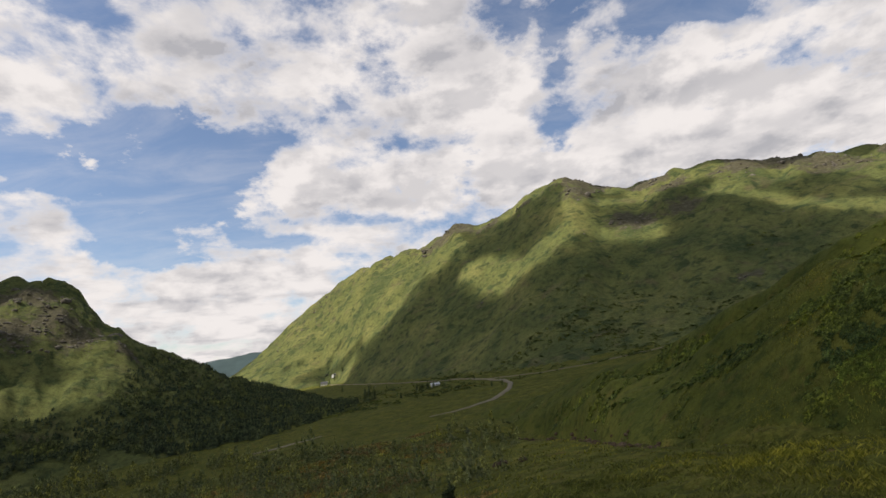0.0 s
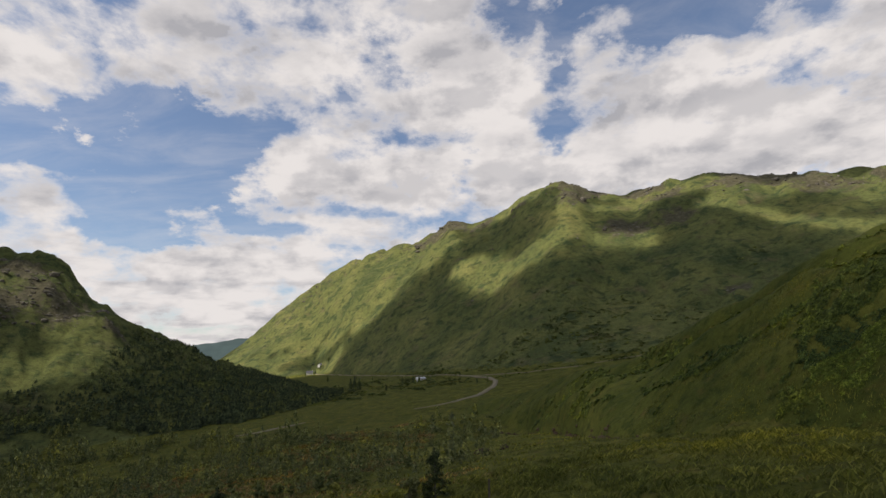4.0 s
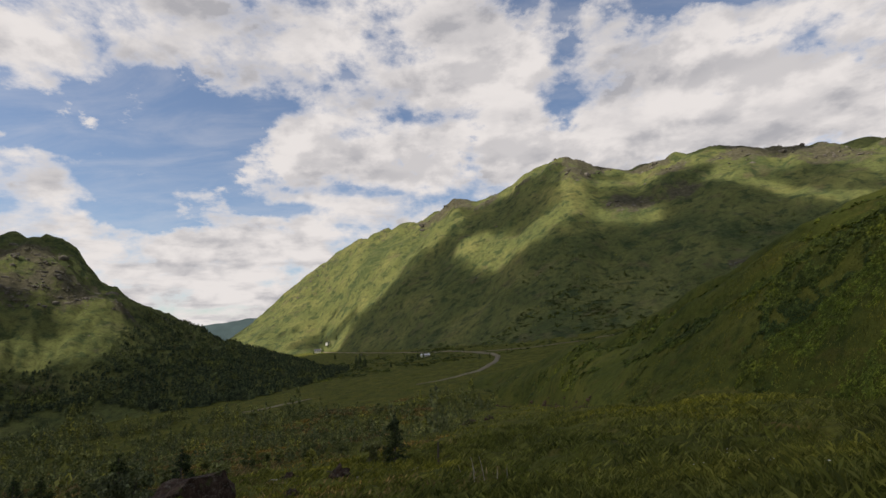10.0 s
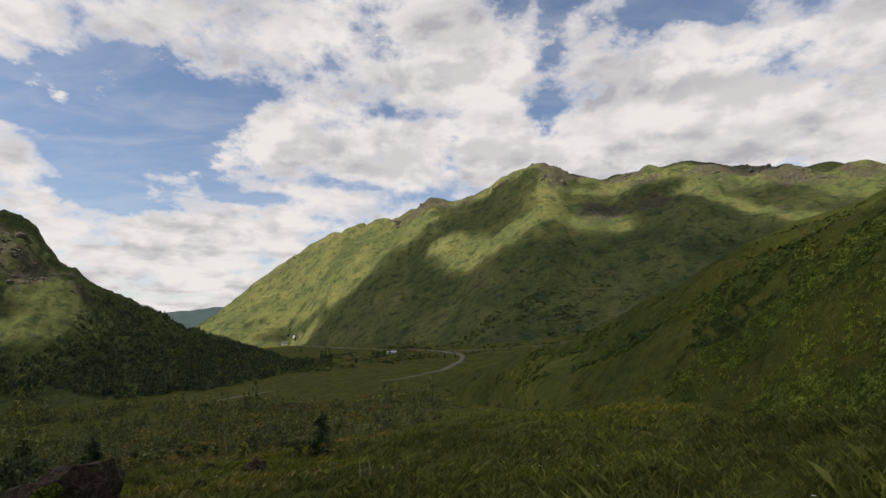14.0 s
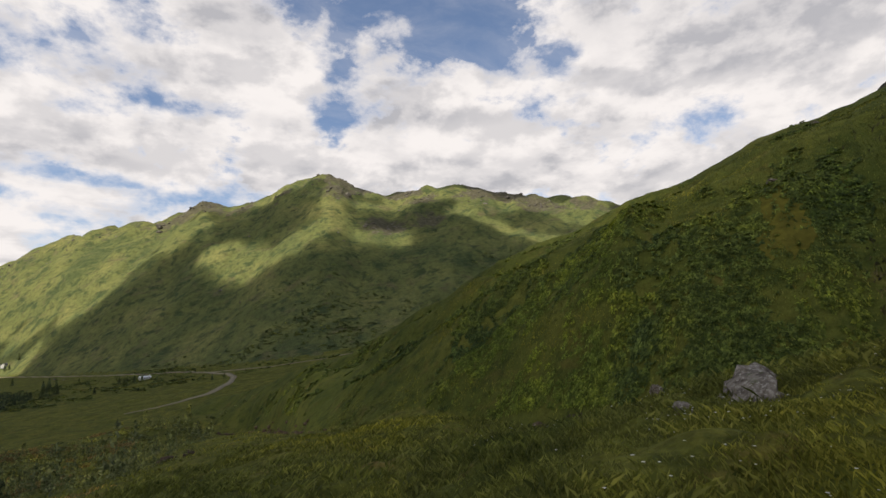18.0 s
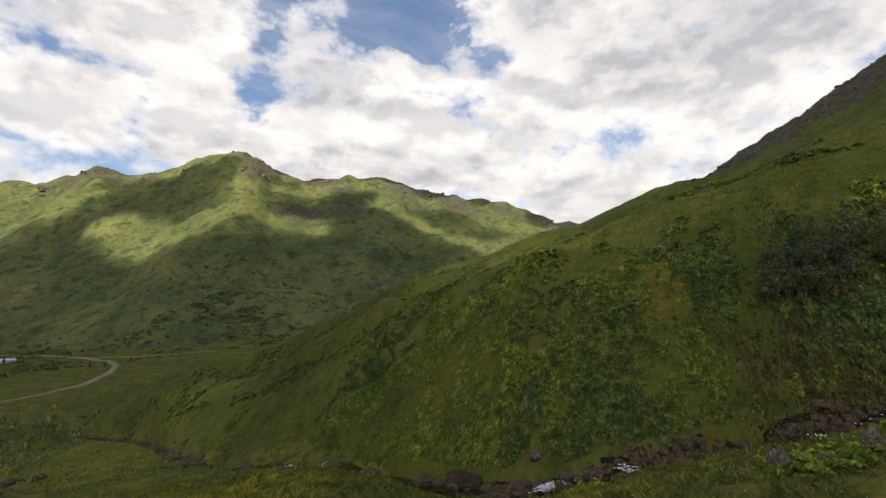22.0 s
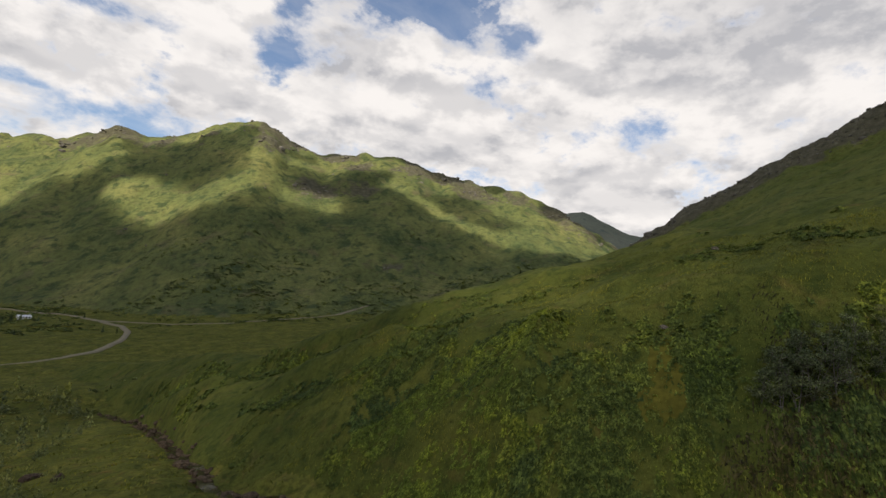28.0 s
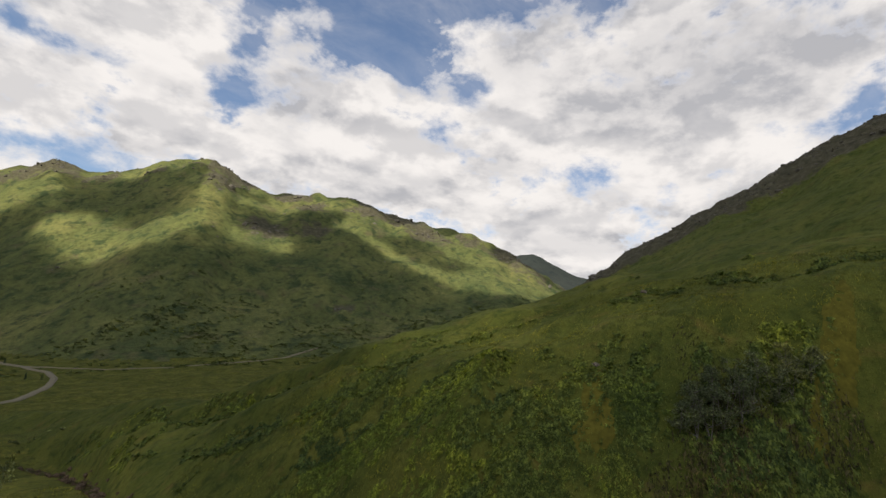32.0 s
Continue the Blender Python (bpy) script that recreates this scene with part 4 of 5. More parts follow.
def outcrops():
    """Broken rock that stands out of the turf on crests and crags."""
    ico = bmesh.new()
    bmesh.ops.create_icosphere(ico, subdivisions=1, radius=1.0)
    co = np.array([v.co * (1 + 0.35 * noise.noise(v.co * 1.7)) for v in ico.verts])
    fc = np.array([[v.index for v in f.verts] for f in ico.faces])
    ico.free()
    for a0, a1, r0, r1, n, size, low in ((-24, 58, 560, 1390, 34000, 1.7, 0.15), (-48, -28, 480, 720, 9000, 1.3, 0.17), (50, 95, 330, 420, 5000, 0.75, 0.2)):
        a, r = rng.uniform(a0, a1, n), rng.uniform(r0, r1, n)
        x, y = OX + r * np.sin(np.radians(a)), OY + r * np.cos(np.radians(a))
        ok = rockiness(x, y) + 0.16 * fbm(x / 30, y / 30, 4, 141) > rng.uniform(low, 0.75, n)
        x, y = x[ok], y[ok]
        s = size * (0.35 + rng.exponential(0.45, len(x)))
        me = scatter("outcrop", co, fc, np.stack([x, y, land(x, y) - 0.1 * s], -1), rng.uniform(0, 6.3, len(x)), np.stack([s * rng.uniform(0.9, 2.0, len(x)), s, s * rng.uniform(0.5, 1.0, len(x))], -1), m_crag)
        tagged(new("outcrop", me), "broken grey-brown rock standing out of steep mountain turf", "outcrop", kind="stuff")


m_crag = stony("crag_rock", (0.060, 0.054, 0.044), (0.130, 0.118, 0.096), (0.230, 0.210, 0.175), 0.12)
outcrops()


# ---- grass, bracken and flowers ----
def blades(n, spread, width, height, seed):
    """A tuft of bent blades; each blade two triangles."""
    r = np.random.default_rng(seed)
    co, f = [], []
    for k in range(n):
        a, b = r.uniform(0, 6.28), len(co)
        cx, cy, h = r.normal(0, spread * 0.35), r.normal(0, spread * 0.35), height * r.uniform(0.55, 1.1)
        ox, oy = math.cos(a), math.sin(a)
        bend = r.uniform(0.4, 1.3) * h
        wx, wy = -oy * width, ox * width
        co += [(cx - wx, cy - wy, -0.05), (cx + wx, cy + wy, -0.05), (cx + ox * bend * .35 + wx * .8, cy + oy * bend * .35 + wy * .8, h * .62), (cx + ox * bend, cy + oy * bend, h)]
        f += [(b, b + 1, b + 2), (b, b + 2, b + 3)]
    return np.array(co), np.array(f)


def fronds(n, seed, droop=0.35):
    """A bracken plant: arching fronds, each a tapered pair of panels."""
    r = np.random.default_rng(seed)
    co, f = [], []
    for k in range(n):
        a, b, h, l = k / n * 6.28 + r.uniform(-.3, .3), len(co), r.uniform(0.5, 0.9), r.uniform(0.55, 1.0)
        ox, oy, w = math.cos(a), math.sin(a), r.uniform(0.14, 0.24)
        co += [(0, 0, h * .35), (ox * l * .45 - oy * w, oy * l * .45 + ox * w, h * .95), (ox * l * .5, oy * l * .5, h * 1.08), (ox * l * .45 + oy * w, oy * l * .45 - ox * w, h * .95), (ox * l, oy * l, h * (1 - droop))]
        f += [(b, b + 2, b + 1), (b, b + 3, b + 2), (b + 1, b + 2, b + 4), (b + 2, b + 3, b + 4)]
    return np.array(co), np.array(f)


def keep_ground(x, y, layer):
    hs = np.stack(layers(x, y))
    return np.argmax(hs, axis=0) == layer, np.max(hs, axis=0)


def steepness(x, y):
    """Rise of the land per metre towards +x and +y."""
    return np.stack([(land(x + 0.8, y) - land(x - 0.8, y)) / 1.6, (land(x, y + 0.8) - land(x, y - 0.8)) / 1.6], -1)


def grow_grass():
    for k, (r0, r1, n, size) in enumerate(((2.5, 22, 17000, 0.60), (19, 60, 13000, 0.95), (50, 150, 9000, 1.35))):
        a = rng.uniform(-60, 95, n)
        r = np.sqrt(rng.uniform(r0 ** 2, r1 ** 2, n))
        x, y = OX + r * np.sin(np.radians(a)), OY + r * np.cos(np.radians(a))
        ok, z = keep_ground(x, y, 0)
        d, _ = burn_far(x, y)
        ok &= (d > 3.4) & (fbm(x / 3.0, y / 3.0, 3, 7) > rng.uniform(-1.3, 0.3, n))
        x, y, z = x[ok], y[ok], z[ok]
        m = len(x)
        co, f = blades((16, 10, 6)[k], 1.0, (0.0042, 0.013, 0.05)[k], (0.34, 0.34, 0.26)[k], 5 + k)
        sc = size * rng.uniform(0.6, 1.25, m) * np.clip(1 + 0.55 * fbm(x / 2.2, y / 2.2, 2, 15), 0.4, 1.35)
        me = scatter("grass_tussocks", co, f, np.stack([x, y, z], -1), rng.uniform(0, 6.3, m), np.stack([sc, sc, sc * rng.uniform(.7, 1.1, m)], -1), m_blade, rng.normal(0.35, 0.25, (m, 2)))
        tagged(new("grass_tussocks", me), "tussocks of long bent green and straw-tipped grass", "grass", kind="stuff")


def grow_hill_grass():
    n = 24000
    a = rng.uniform(6, 98, n)
    r = np.sqrt(rng.uniform(52 ** 2, 104 ** 2, n))
    x, y = OX + r * np.sin(np.radians(a)), OY + r * np.cos(np.radians(a))
    ok, z = keep_ground(x, y, 1)
    ok &= fbm(x / 5, y / 5, 3, 83) > rng.uniform(-0.8, 0.5, n)
    x, y, z = x[ok], y[ok], z[ok]
    m = len(x)
    co, f = blades(7, 1.3, 0.036, 0.15, 91)
    sc = rng.uniform(0.7, 1.4, m)
    me = scatter("hill_grass", co, f, np.stack([x, y, z], -1), rng.uniform(0, 6.3, m), np.stack([sc, sc, sc], -1), m_blade, rng.normal(0.2, 0.25, (m, 2)), steepness(x, y))
    tagged(new("hill_grass", me), "short rough grass tufts on the steep hillside", "grass", kind="stuff")


# bald patches on the hillside: middle, way up, half length, half width
BARE = [(63.4, 26.8, 0.87, 0.5, 4.8, 2.3), (86.5, 5.4, 0.99, 0.1, 7.0, 1.6), (79.0, 7.0, 0.9, 0.3, 3.0, 1.0), (56.0, 19.0, 0.87, 0.5, 1.6, 0.8)]


def bare(x, y):
    """Under 1 on a bald patch."""
    best = 9.0
    for cx, cy, dx, dy, long, wide in BARE:
        p, q = x - cx, y - cy
        u, v = (dx * p + dy * q) / long, (dx * q - dy * p) / wide
        best = np.minimum(best, u * u + v * v + 0.8 * fbm(x / 1.5, y / 1.5, 5, 33))
    return best


def grow_bracken():
    n = 190000
    a = rng.uniform(6, 98, n)
    r = np.where(rng.random(n) < 0.6, np.sqrt(rng.uniform(50 ** 2, 100 ** 2, n)), np.sqrt(rng.uniform(90 ** 2, 190 ** 2, n)))
    x, y = OX + r * np.sin(np.radians(a)), OY + r * np.cos(np.radians(a))
    ok, z = keep_ground(x, y, 1)
    d, _ = burn_far(x, y)
    gully = np.full(n, 99.0)
    for line_a in GULLIES:
        mid = np.interp(a, [p[0] for p in line_a], [p[1] for p in line_a])
        gully = np.minimum(gully, np.abs(r - mid + 1) / 5.2 + 9 * ((a < line_a[0][0]) | (a > line_a[-1][0])))
    patch = fbm(x / 9, y / 9, 4, 23) + 0.35 * fbm(x / 30, y / 30, 2, 29)
    lower = smooth((a - 27 - 0.5 * (r - 62)) / 10) * smooth((77 - r) / 14)
    want = np.maximum(np.exp(-gully ** 2) * 2.4, lower * 1.0) - 0.55
    ok &= (d > 3.0) & ((bare(x, y) > 1.0) | (rng.random(n) < 0.3)) & (1.15 * patch + want > rng.uniform(-0.3, 0.3, n)) & (fbm(x / 1.7, y / 1.7, 3, 57) > -0.2 - 0.5 * rng.random(n) * np.maximum(lower, np.exp(-gully ** 2)))
    ok &= (r < lerp(a, CREST_R) - 9) & (rng.random(n) > 0.9 * smooth((a - 72) / 4) * smooth((68 - r) / 6))
    x, y, z = x[ok], y[ok], z[ok]
    m = len(x)
    a, r, gully = a[ok], r[ok], gully[ok]
    tilt = 0.62 * steepness(x, y) + rng.normal(0, 0.3, (m, 2))
    rib = 47.5 + 0.3 * (r - 63)
    soft = 0.35 * fbm(x / 7, y / 7, 3, 52)
    young = ((a > rib - 13 - 0.6 * (r - 60)) & (a < rib) & (r < 76)) * 0.95 + soft + 0.4 * np.exp(-((a - 63) / 5) ** 2 - ((r - 62) / 8) ** 2) > rng.uniform(0.25, 0.85, m)
    # darker fronds in the hollows, right of the rib and towards the birches
    darker = (np.exp(-gully ** 2) + 0.75 * np.exp(-((a - rib - 3.5) / 3.2) ** 2) * (r < 80) + 0.42 * smooth((a - 65) / 6) - soft > rng.uniform(0.3, 0.8, m)) & ~young
    for k, (pick, mat, lab) in enumerate(((np.nonzero(young)[0], m_young, "bright yellow-green bracken on a rib of the hillside"), (np.nonzero(darker)[0], m_darker, "dark green bracken in hollows, beside the rib and near the birches"), (np.nonzero(~young & ~darker)[0], m_bracken, "dense green bracken covering the steep hillside"))):
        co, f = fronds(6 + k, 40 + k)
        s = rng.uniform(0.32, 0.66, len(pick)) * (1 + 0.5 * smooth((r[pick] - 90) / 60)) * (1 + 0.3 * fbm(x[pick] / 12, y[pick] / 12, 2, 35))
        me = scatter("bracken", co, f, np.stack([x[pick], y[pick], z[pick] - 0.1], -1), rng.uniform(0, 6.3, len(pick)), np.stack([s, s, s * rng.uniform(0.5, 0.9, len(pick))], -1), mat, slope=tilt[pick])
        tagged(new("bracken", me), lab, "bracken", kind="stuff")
    # brighter ferns on the near bank of the burn
    m = 1500
    k = rng.integers(15, len(BURN_XY) - 2, m)
    t = rng.random((m, 1))
    p = BURN_XY[k] * (1 - t) + BURN_XY[k + 1] * t
    away = (np.array([[OX, OY]]) - p) / np.linalg.norm(np.array([[OX, OY]]) - p, axis=1, keepdims=True)
    p = p + away * rng.uniform(3.2, 5.4, (m, 1))
    keep = fbm(p[:, 0] / 5, p[:, 1] / 5, 2, 61) > 0.1
    p = np.concatenate([p[keep], rng.normal((42.3, 7.4), (1.6, 1.5), (170, 2))])
    co, f = fronds(8, 77)
    s = rng.uniform(0.3, 0.6, len(p))
    me = scatter("fern", co, f, np.c_[p, land(p[:, 0], p[:, 1])], rng.uniform(0, 6.3, len(p)), np.stack([s, s, s], -1), m_fern)
    tagged(new("fern", me), "bright yellow-green ferns along the bank of the burn", "fern", kind="stuff")


def grow_flowers():
    n = 1500
    x, y = rng.uniform(10, 44, n), rng.uniform(-6, 16, n)
    ok, z = keep_ground(x, y, 0)
    ok &= fbm(x / 4, y / 4, 2, 71) > -0.15
    x, y, z = x[ok], y[ok], z[ok]
    co, f = [], []
    for k in range(6):
        t = k / 6 * 6.28
        co.append((math.cos(t), math.sin(t), 0.15 * (k % 2)))
    co.append((0, 0, 0.35))
    f = [(k, (k + 1) % 6, 6) for k in range(6)]
    s = rng.uniform(0.014, 0.036, len(x))
    me = scatter("wild_flowers", co, f, np.stack([x, y, z + rng.uniform(0.3, 0.55, len(x))], -1), rng.uniform(0, 6.3, len(x)), np.stack([s, s, s], -1), m_flower)
    tagged(new("wild_flowers", me), "small white wild flowers scattered through the grass", "flower", kind="stuff")


m_fern = leafy("bright_fern", (0.12, 0.17, 0.015), (0.17, 0.22, 0.02), (0.24, 0.28, 0.03))
grow_grass()
grow_hill_grass()
grow_bracken()
grow_flowers()


def bare_patches():
    for cx, cy, dx, dy, long, wide in BARE:
        x, y = np.meshgrid(np.linspace(cx - long * 1.6, cx + long * 1.6, 90), np.linspace(cy - long * 1.6, cy + long * 1.6, 90))
        k = np.arange(x.size).reshape(x.shape)
        inn = bare(x, y) < 1.0
        c = inn[:-1, :-1] & inn[1:, :-1] & inn[:-1, 1:] & inn[1:, 1:]
        f = np.stack([k[:-1, :-1][c], k[:-1, 1:][c], k[1:, 1:][c], k[1:, :-1][c]], -1)
        used = np.unique(f)
        remap = np.zeros(x.size, int)
        remap[used] = np.arange(len(used))
        co = np.stack([x, y, land(x, y) + 0.12 + 0.05 * fbm(x, y, 2, 3)], -1).reshape(-1, 3)
        tagged(new("bare_patch", mesh_np("bare_patch", co[used], remap[f], m_earth, True)), kind="structure")


bare_patches()


# ---- trees ----
def leaf_cloud(r, blobs, per, size):
    """Small leaf panels in uneven clumps. blobs: (x, y, z, radius)."""
    co, f = [], []
    for bx, by, bz, br in blobs:
        for _ in range(per):
            v = r.normal(0, 1, 3)
            v = v / np.linalg.norm(v) * br * r.uniform(0.35, 1.0) ** 0.6
            c = np.array((bx, by, bz)) + v * (1, 1, 0.8)
            u, w = r.normal(0, 1, 3), r.normal(0, 1, 3)
            u = u / np.linalg.norm(u) * size * r.uniform(0.6, 1.3)
            w = w / np.linalg.norm(w) * size * r.uniform(0.5, 1.0)
            b = len(co)
            co += [c - u, c + w, c + u, c - w]
            f.append((b, b + 1, b + 2, b + 3))
    return np.array(co), np.array(f)


def broadleaf(name, height, spread, seed, bark, leaf, label, category, group="", stems=1, low=0.25, per=42, size=0.14):
    r = np.random.default_rng(seed)
    ob = thing(name, None, label, category, group)
    bm, branch_list, tips = bmesh.new(), [], []
    for st in range(stems):
        lx, ly = r.normal(0, 0.12 * height, 2) * (stems > 1)
        path = [(lx * t + 0.03 * height * math.sin(3 * t + seed), ly * t, height * 0.85 * t - 0.25 * (t == 0)) for t in (0, .25, .5, .75, 1)]
        tube(bm, path, [0.0085 * height * (1 - 0.85 * t) + 0.008 for t in (0, .25, .5, .75, 1)])
        for k in range(int(9 / stems) + 3):
            t = r.uniform(low, 0.95)
            i = min(int(t * 4), 3)
            p = Vector(path[i]).lerp(Vector(path[i + 1]), t * 4 - i)
            a, l = r.uniform(0, 6.28), spread * (1.05 - 0.65 * t) * r.uniform(0.6, 1.1)
            q = p + Vector((math.cos(a) * l, math.sin(a) * l, l * r.uniform(0.3, 0.8)))
            branch_list.append(bmesh.new())
            tube(branch_list[-1], [p, p.lerp(q, 0.5) + Vector((0, 0, -0.05 * l)), q], [0.008 * height, 0.005 * height, 0.002 * height], 5)
            tips.append((*q, spread * r.uniform(0.22, 0.42)))
            tips.append((*p.lerp(q, 0.55), spread * r.uniform(0.16, 0.32)))
        tips.append((*path[-1], spread * 0.3))
    part("trunk", from_bm("trunk", bm, bark), ob)
    if category == "sapling":
        twigs = bmesh.new()
        for b in branch_list:
            me = from_bm("limbs", b, bark)
            twigs.from_mesh(me)
            bpy.data.meshes.remove(me)
        tagged(part("limbs", from_bm("limbs", twigs, bark), ob), kind="stuff")
    else:
        for b in branch_list:
            part("limb", from_bm("limb", b, bark), ob)
    co, f = leaf_cloud(r, tips, per, size)
    part("crown", mesh_np("crown", co, f, leaf), ob)
    return ob


def conifer_form(seed, tiers=7, sides=7):
    """A ragged spruce, 1 m high."""
    r = np.random.default_rng(seed)
    co, f = [], []
    for k in range(tiers):
        t = k / tiers
        z1, z0 = 0.14 + 0.86 * (t + 1.35 / tiers), 0.08 + 0.86 * t
        rad, b = 0.21 * (1 - t) ** 0.85 + 0.015, len(co)
        a0 = r.uniform(0, 6.28)
        for j in range(sides * 2):
            a = a0 + j * math.pi / sides
            q = rad * (r.uniform(0.85, 1.25) if j % 2 == 0 else r.uniform(0.4, 0.6))
            co.append((q * math.cos(a), q * math.sin(a), z0 + (0 if j % 2 == 0 else 0.03) + r.uniform(-.012, .012)))
        co.append((0, 0, min(z1, 1.0)))
        f += [(b + j, b + (j + 1) % (sides * 2), b + sides * 2) for j in range(sides * 2)]
    return np.array(co), np.array(f)


def conifer(label, seed, group):
    ob = thing("conifer", None, label, "conifer", group)
    bm = bmesh.new()
    tube(bm, [(0, 0, -0.05), (0, 0, 0.5), (0, 0, 0.95)], [0.018, 0.012, 0.003])
    part("trunk", from_bm("trunk", bm, m_bark), ob)
    co, f = conifer_form(seed, 9, 8)
    part("crown", mesh_np("crown", co, f, m_needle), ob)
    return ob


def plantation():
    n = 15000
    a = rng.uniform(-46, -10.5, n)
    r = rng.uniform(350, 700, n)
    x, y = OX + r * np.sin(np.radians(a)), OY + r * np.cos(np.radians(a))
    front = lerp(a, [(-46, 470), (-38, 460), (-33.5, 458), (-27.3, 422), (-23.5, 418), (-18.8, 415), (-12.5, 458), (-10.5, 515)])
    back = lerp(a, [(-46, 520), (-38.7, 512), (-36.5, 506), (-34.7, 511), (-32.5, 540), (-31, 590), (-30.3, 645), (-23, 680), (-12, 600), (-10.5, 560)])
    ok = (r > front + 8 * fbm(a, r / 20, 2, 5)) & (r < back + 14 * fbm(a * 2, r / 30, 3, 6)) & (rng.random(n) > 0.25 * (vnoise(x / 30, y / 30, 9) > 0.5))
    x, y = x[ok], y[ok]
    z = land(x, y)
    tall = 1.0 - 0.5 * np.clip((r[ok] - front[ok]) / (back[ok] - front[ok] + 1), 0, 1)
    pick = rng.integers(0, 3, len(x))
    for k in range(3):
        m = pick == k
        co, f = conifer_form(60 + k, 4, 5)
        h = rng.uniform(3.8, 6.2, m.sum()) * tall[m] * (1 + 0.15 * vnoise(x[m] / 40, y[m] / 40, 3))
        me = scatter("conifer_plantation", co, f, np.stack([x[m], y[m], z[m] - 0.2], -1), rng.uniform(0, 6.3, m.sum()), np.stack([h * 1.7, h * 1.7, h], -1), m_needle)
        tagged(new("conifer_plantation", me), "dark spruce plantation on the lower slope of the hill", "forest", kind="stuff")


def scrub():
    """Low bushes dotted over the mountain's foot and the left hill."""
    # real bushes, sown thicker to deepen the shade on the mountain's lower slope
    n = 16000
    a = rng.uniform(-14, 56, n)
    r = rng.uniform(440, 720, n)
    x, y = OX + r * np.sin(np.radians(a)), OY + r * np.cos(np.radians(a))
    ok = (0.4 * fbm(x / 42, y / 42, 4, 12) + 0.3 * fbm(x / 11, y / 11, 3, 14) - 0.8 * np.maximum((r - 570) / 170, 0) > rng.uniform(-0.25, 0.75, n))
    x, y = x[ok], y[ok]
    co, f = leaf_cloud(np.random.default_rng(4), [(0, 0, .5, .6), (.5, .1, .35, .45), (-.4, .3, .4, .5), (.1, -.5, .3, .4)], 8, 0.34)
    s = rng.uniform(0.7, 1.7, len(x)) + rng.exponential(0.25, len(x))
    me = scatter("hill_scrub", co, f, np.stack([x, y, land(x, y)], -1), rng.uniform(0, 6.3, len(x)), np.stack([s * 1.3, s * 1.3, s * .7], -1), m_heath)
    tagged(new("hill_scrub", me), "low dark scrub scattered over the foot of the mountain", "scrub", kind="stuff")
    # dense low bushes on the knolls
    n = 650
    x, y = rng.normal(-50, 22, n), rng.normal(205, 15, n)
    x, y = np.r_[x, rng.normal(8, 14, 90)], np.r_[y, rng.normal(222, 7, 90)]
    s = rng.uniform(0.4, 1.1, len(x))
    me = scatter("knoll_scrub", co, f, np.stack([x, y, land(x, y)], -1), rng.uniform(0, 6.3, len(x)), np.stack([s, s, s], -1), m_scrub)
    tagged(new("knoll_scrub", me), "low bushes covering the grassy knolls of the valley", "scrub", kind="stuff")


def moor():
    """Young trees, brush and rusty grass between the meadow and the plantation."""
    r0 = np.random.default_rng(90)
    forms = [leaf_cloud(r0, [(0, 0, .25, .3), (.1, 0, .55, .28), (-.08, .1, .8, .2), (.25, .2, .3, .22), (-.25, -.1, .28, .24), (0, 0, 1.0, .12)], 8, 0.11) for _ in range(3)]
    n = 9500
    a, r = rng.uniform(-46, 4, n), np.sqrt(rng.uniform(85 ** 2, 460 ** 2, n))
    x, y = OX + r * np.sin(np.radians(a)), OY + r * np.cos(np.radians(a))
    limit = lerp(a, [(-46, 475), (-38, 450), (-30, 392), (-24, 360), (-21, 318), (-16, 285), (-9, 240), (-2, 212)])
    ok = (r < limit * (1 + 0.15 * fbm(x / 30, y / 30, 3, 18))) & (1.1 * fbm(x / 20, y / 20, 4, 15) + 0.35 * smooth((-3 - a) / 18) + 0.15 * smooth((r - 110) / 70) > rng.uniform(-0.05, 0.9, n))
    x, y = x[ok], y[ok]
    z = land(x, y)
    s = (rng.uniform(0.7, 1.5, len(x)) + rng.exponential(0.5, len(x))) * (0.55 + r[ok] / 210)
    pick = rng.integers(0, 3, len(x))
    for k in range(3):
        m = pick == k
        me = scatter("moor_brush", *forms[k], np.stack([x[m], y[m], z[m] - 0.1], -1), rng.uniform(0, 6.3, m.sum()), np.stack([s[m], s[m], s[m] * rng.uniform(0.8, 1.6, m.sum())], -1), (m_scrub, m_leaf, m_scrub)[k])
        tagged(new("moor_brush", me), "dense grey-green brush and young birches on rough moor", "brush", kind="stuff")
    n = 16000
    a, r = rng.uniform(-52, -3, n), np.sqrt(rng.uniform(24 ** 2, 270 ** 2, n))
    x, y = OX + r * np.sin(np.radians(a)), OY + r * np.cos(np.radians(a))
    ok, z = keep_ground(x, y, 0)
    ok &= fbm(x / 13, y / 13, 4, 25) + 0.2 * smooth((-6 - a) / 14) > rng.uniform(0.0, 0.9, n)
    x, y, z, r = x[ok], y[ok], z[ok], r[ok]
    co, f = blades(16, 1.6, 0.05, 0.3, 19)
    s = rng.uniform(0.8, 1.5, len(x)) * (0.6 + r / 150)
    me = scatter("rusty_grass", co, f, np.stack([x, y, z], -1), rng.uniform(0, 6.3, len(x)), np.stack([s, s, s * .8], -1), m_rust, rng.normal(0.2, 0.25, (len(x), 2)))
    tagged(new("rusty_grass", me), "rust-brown patches of dead moor grass", "grass", kind="stuff")


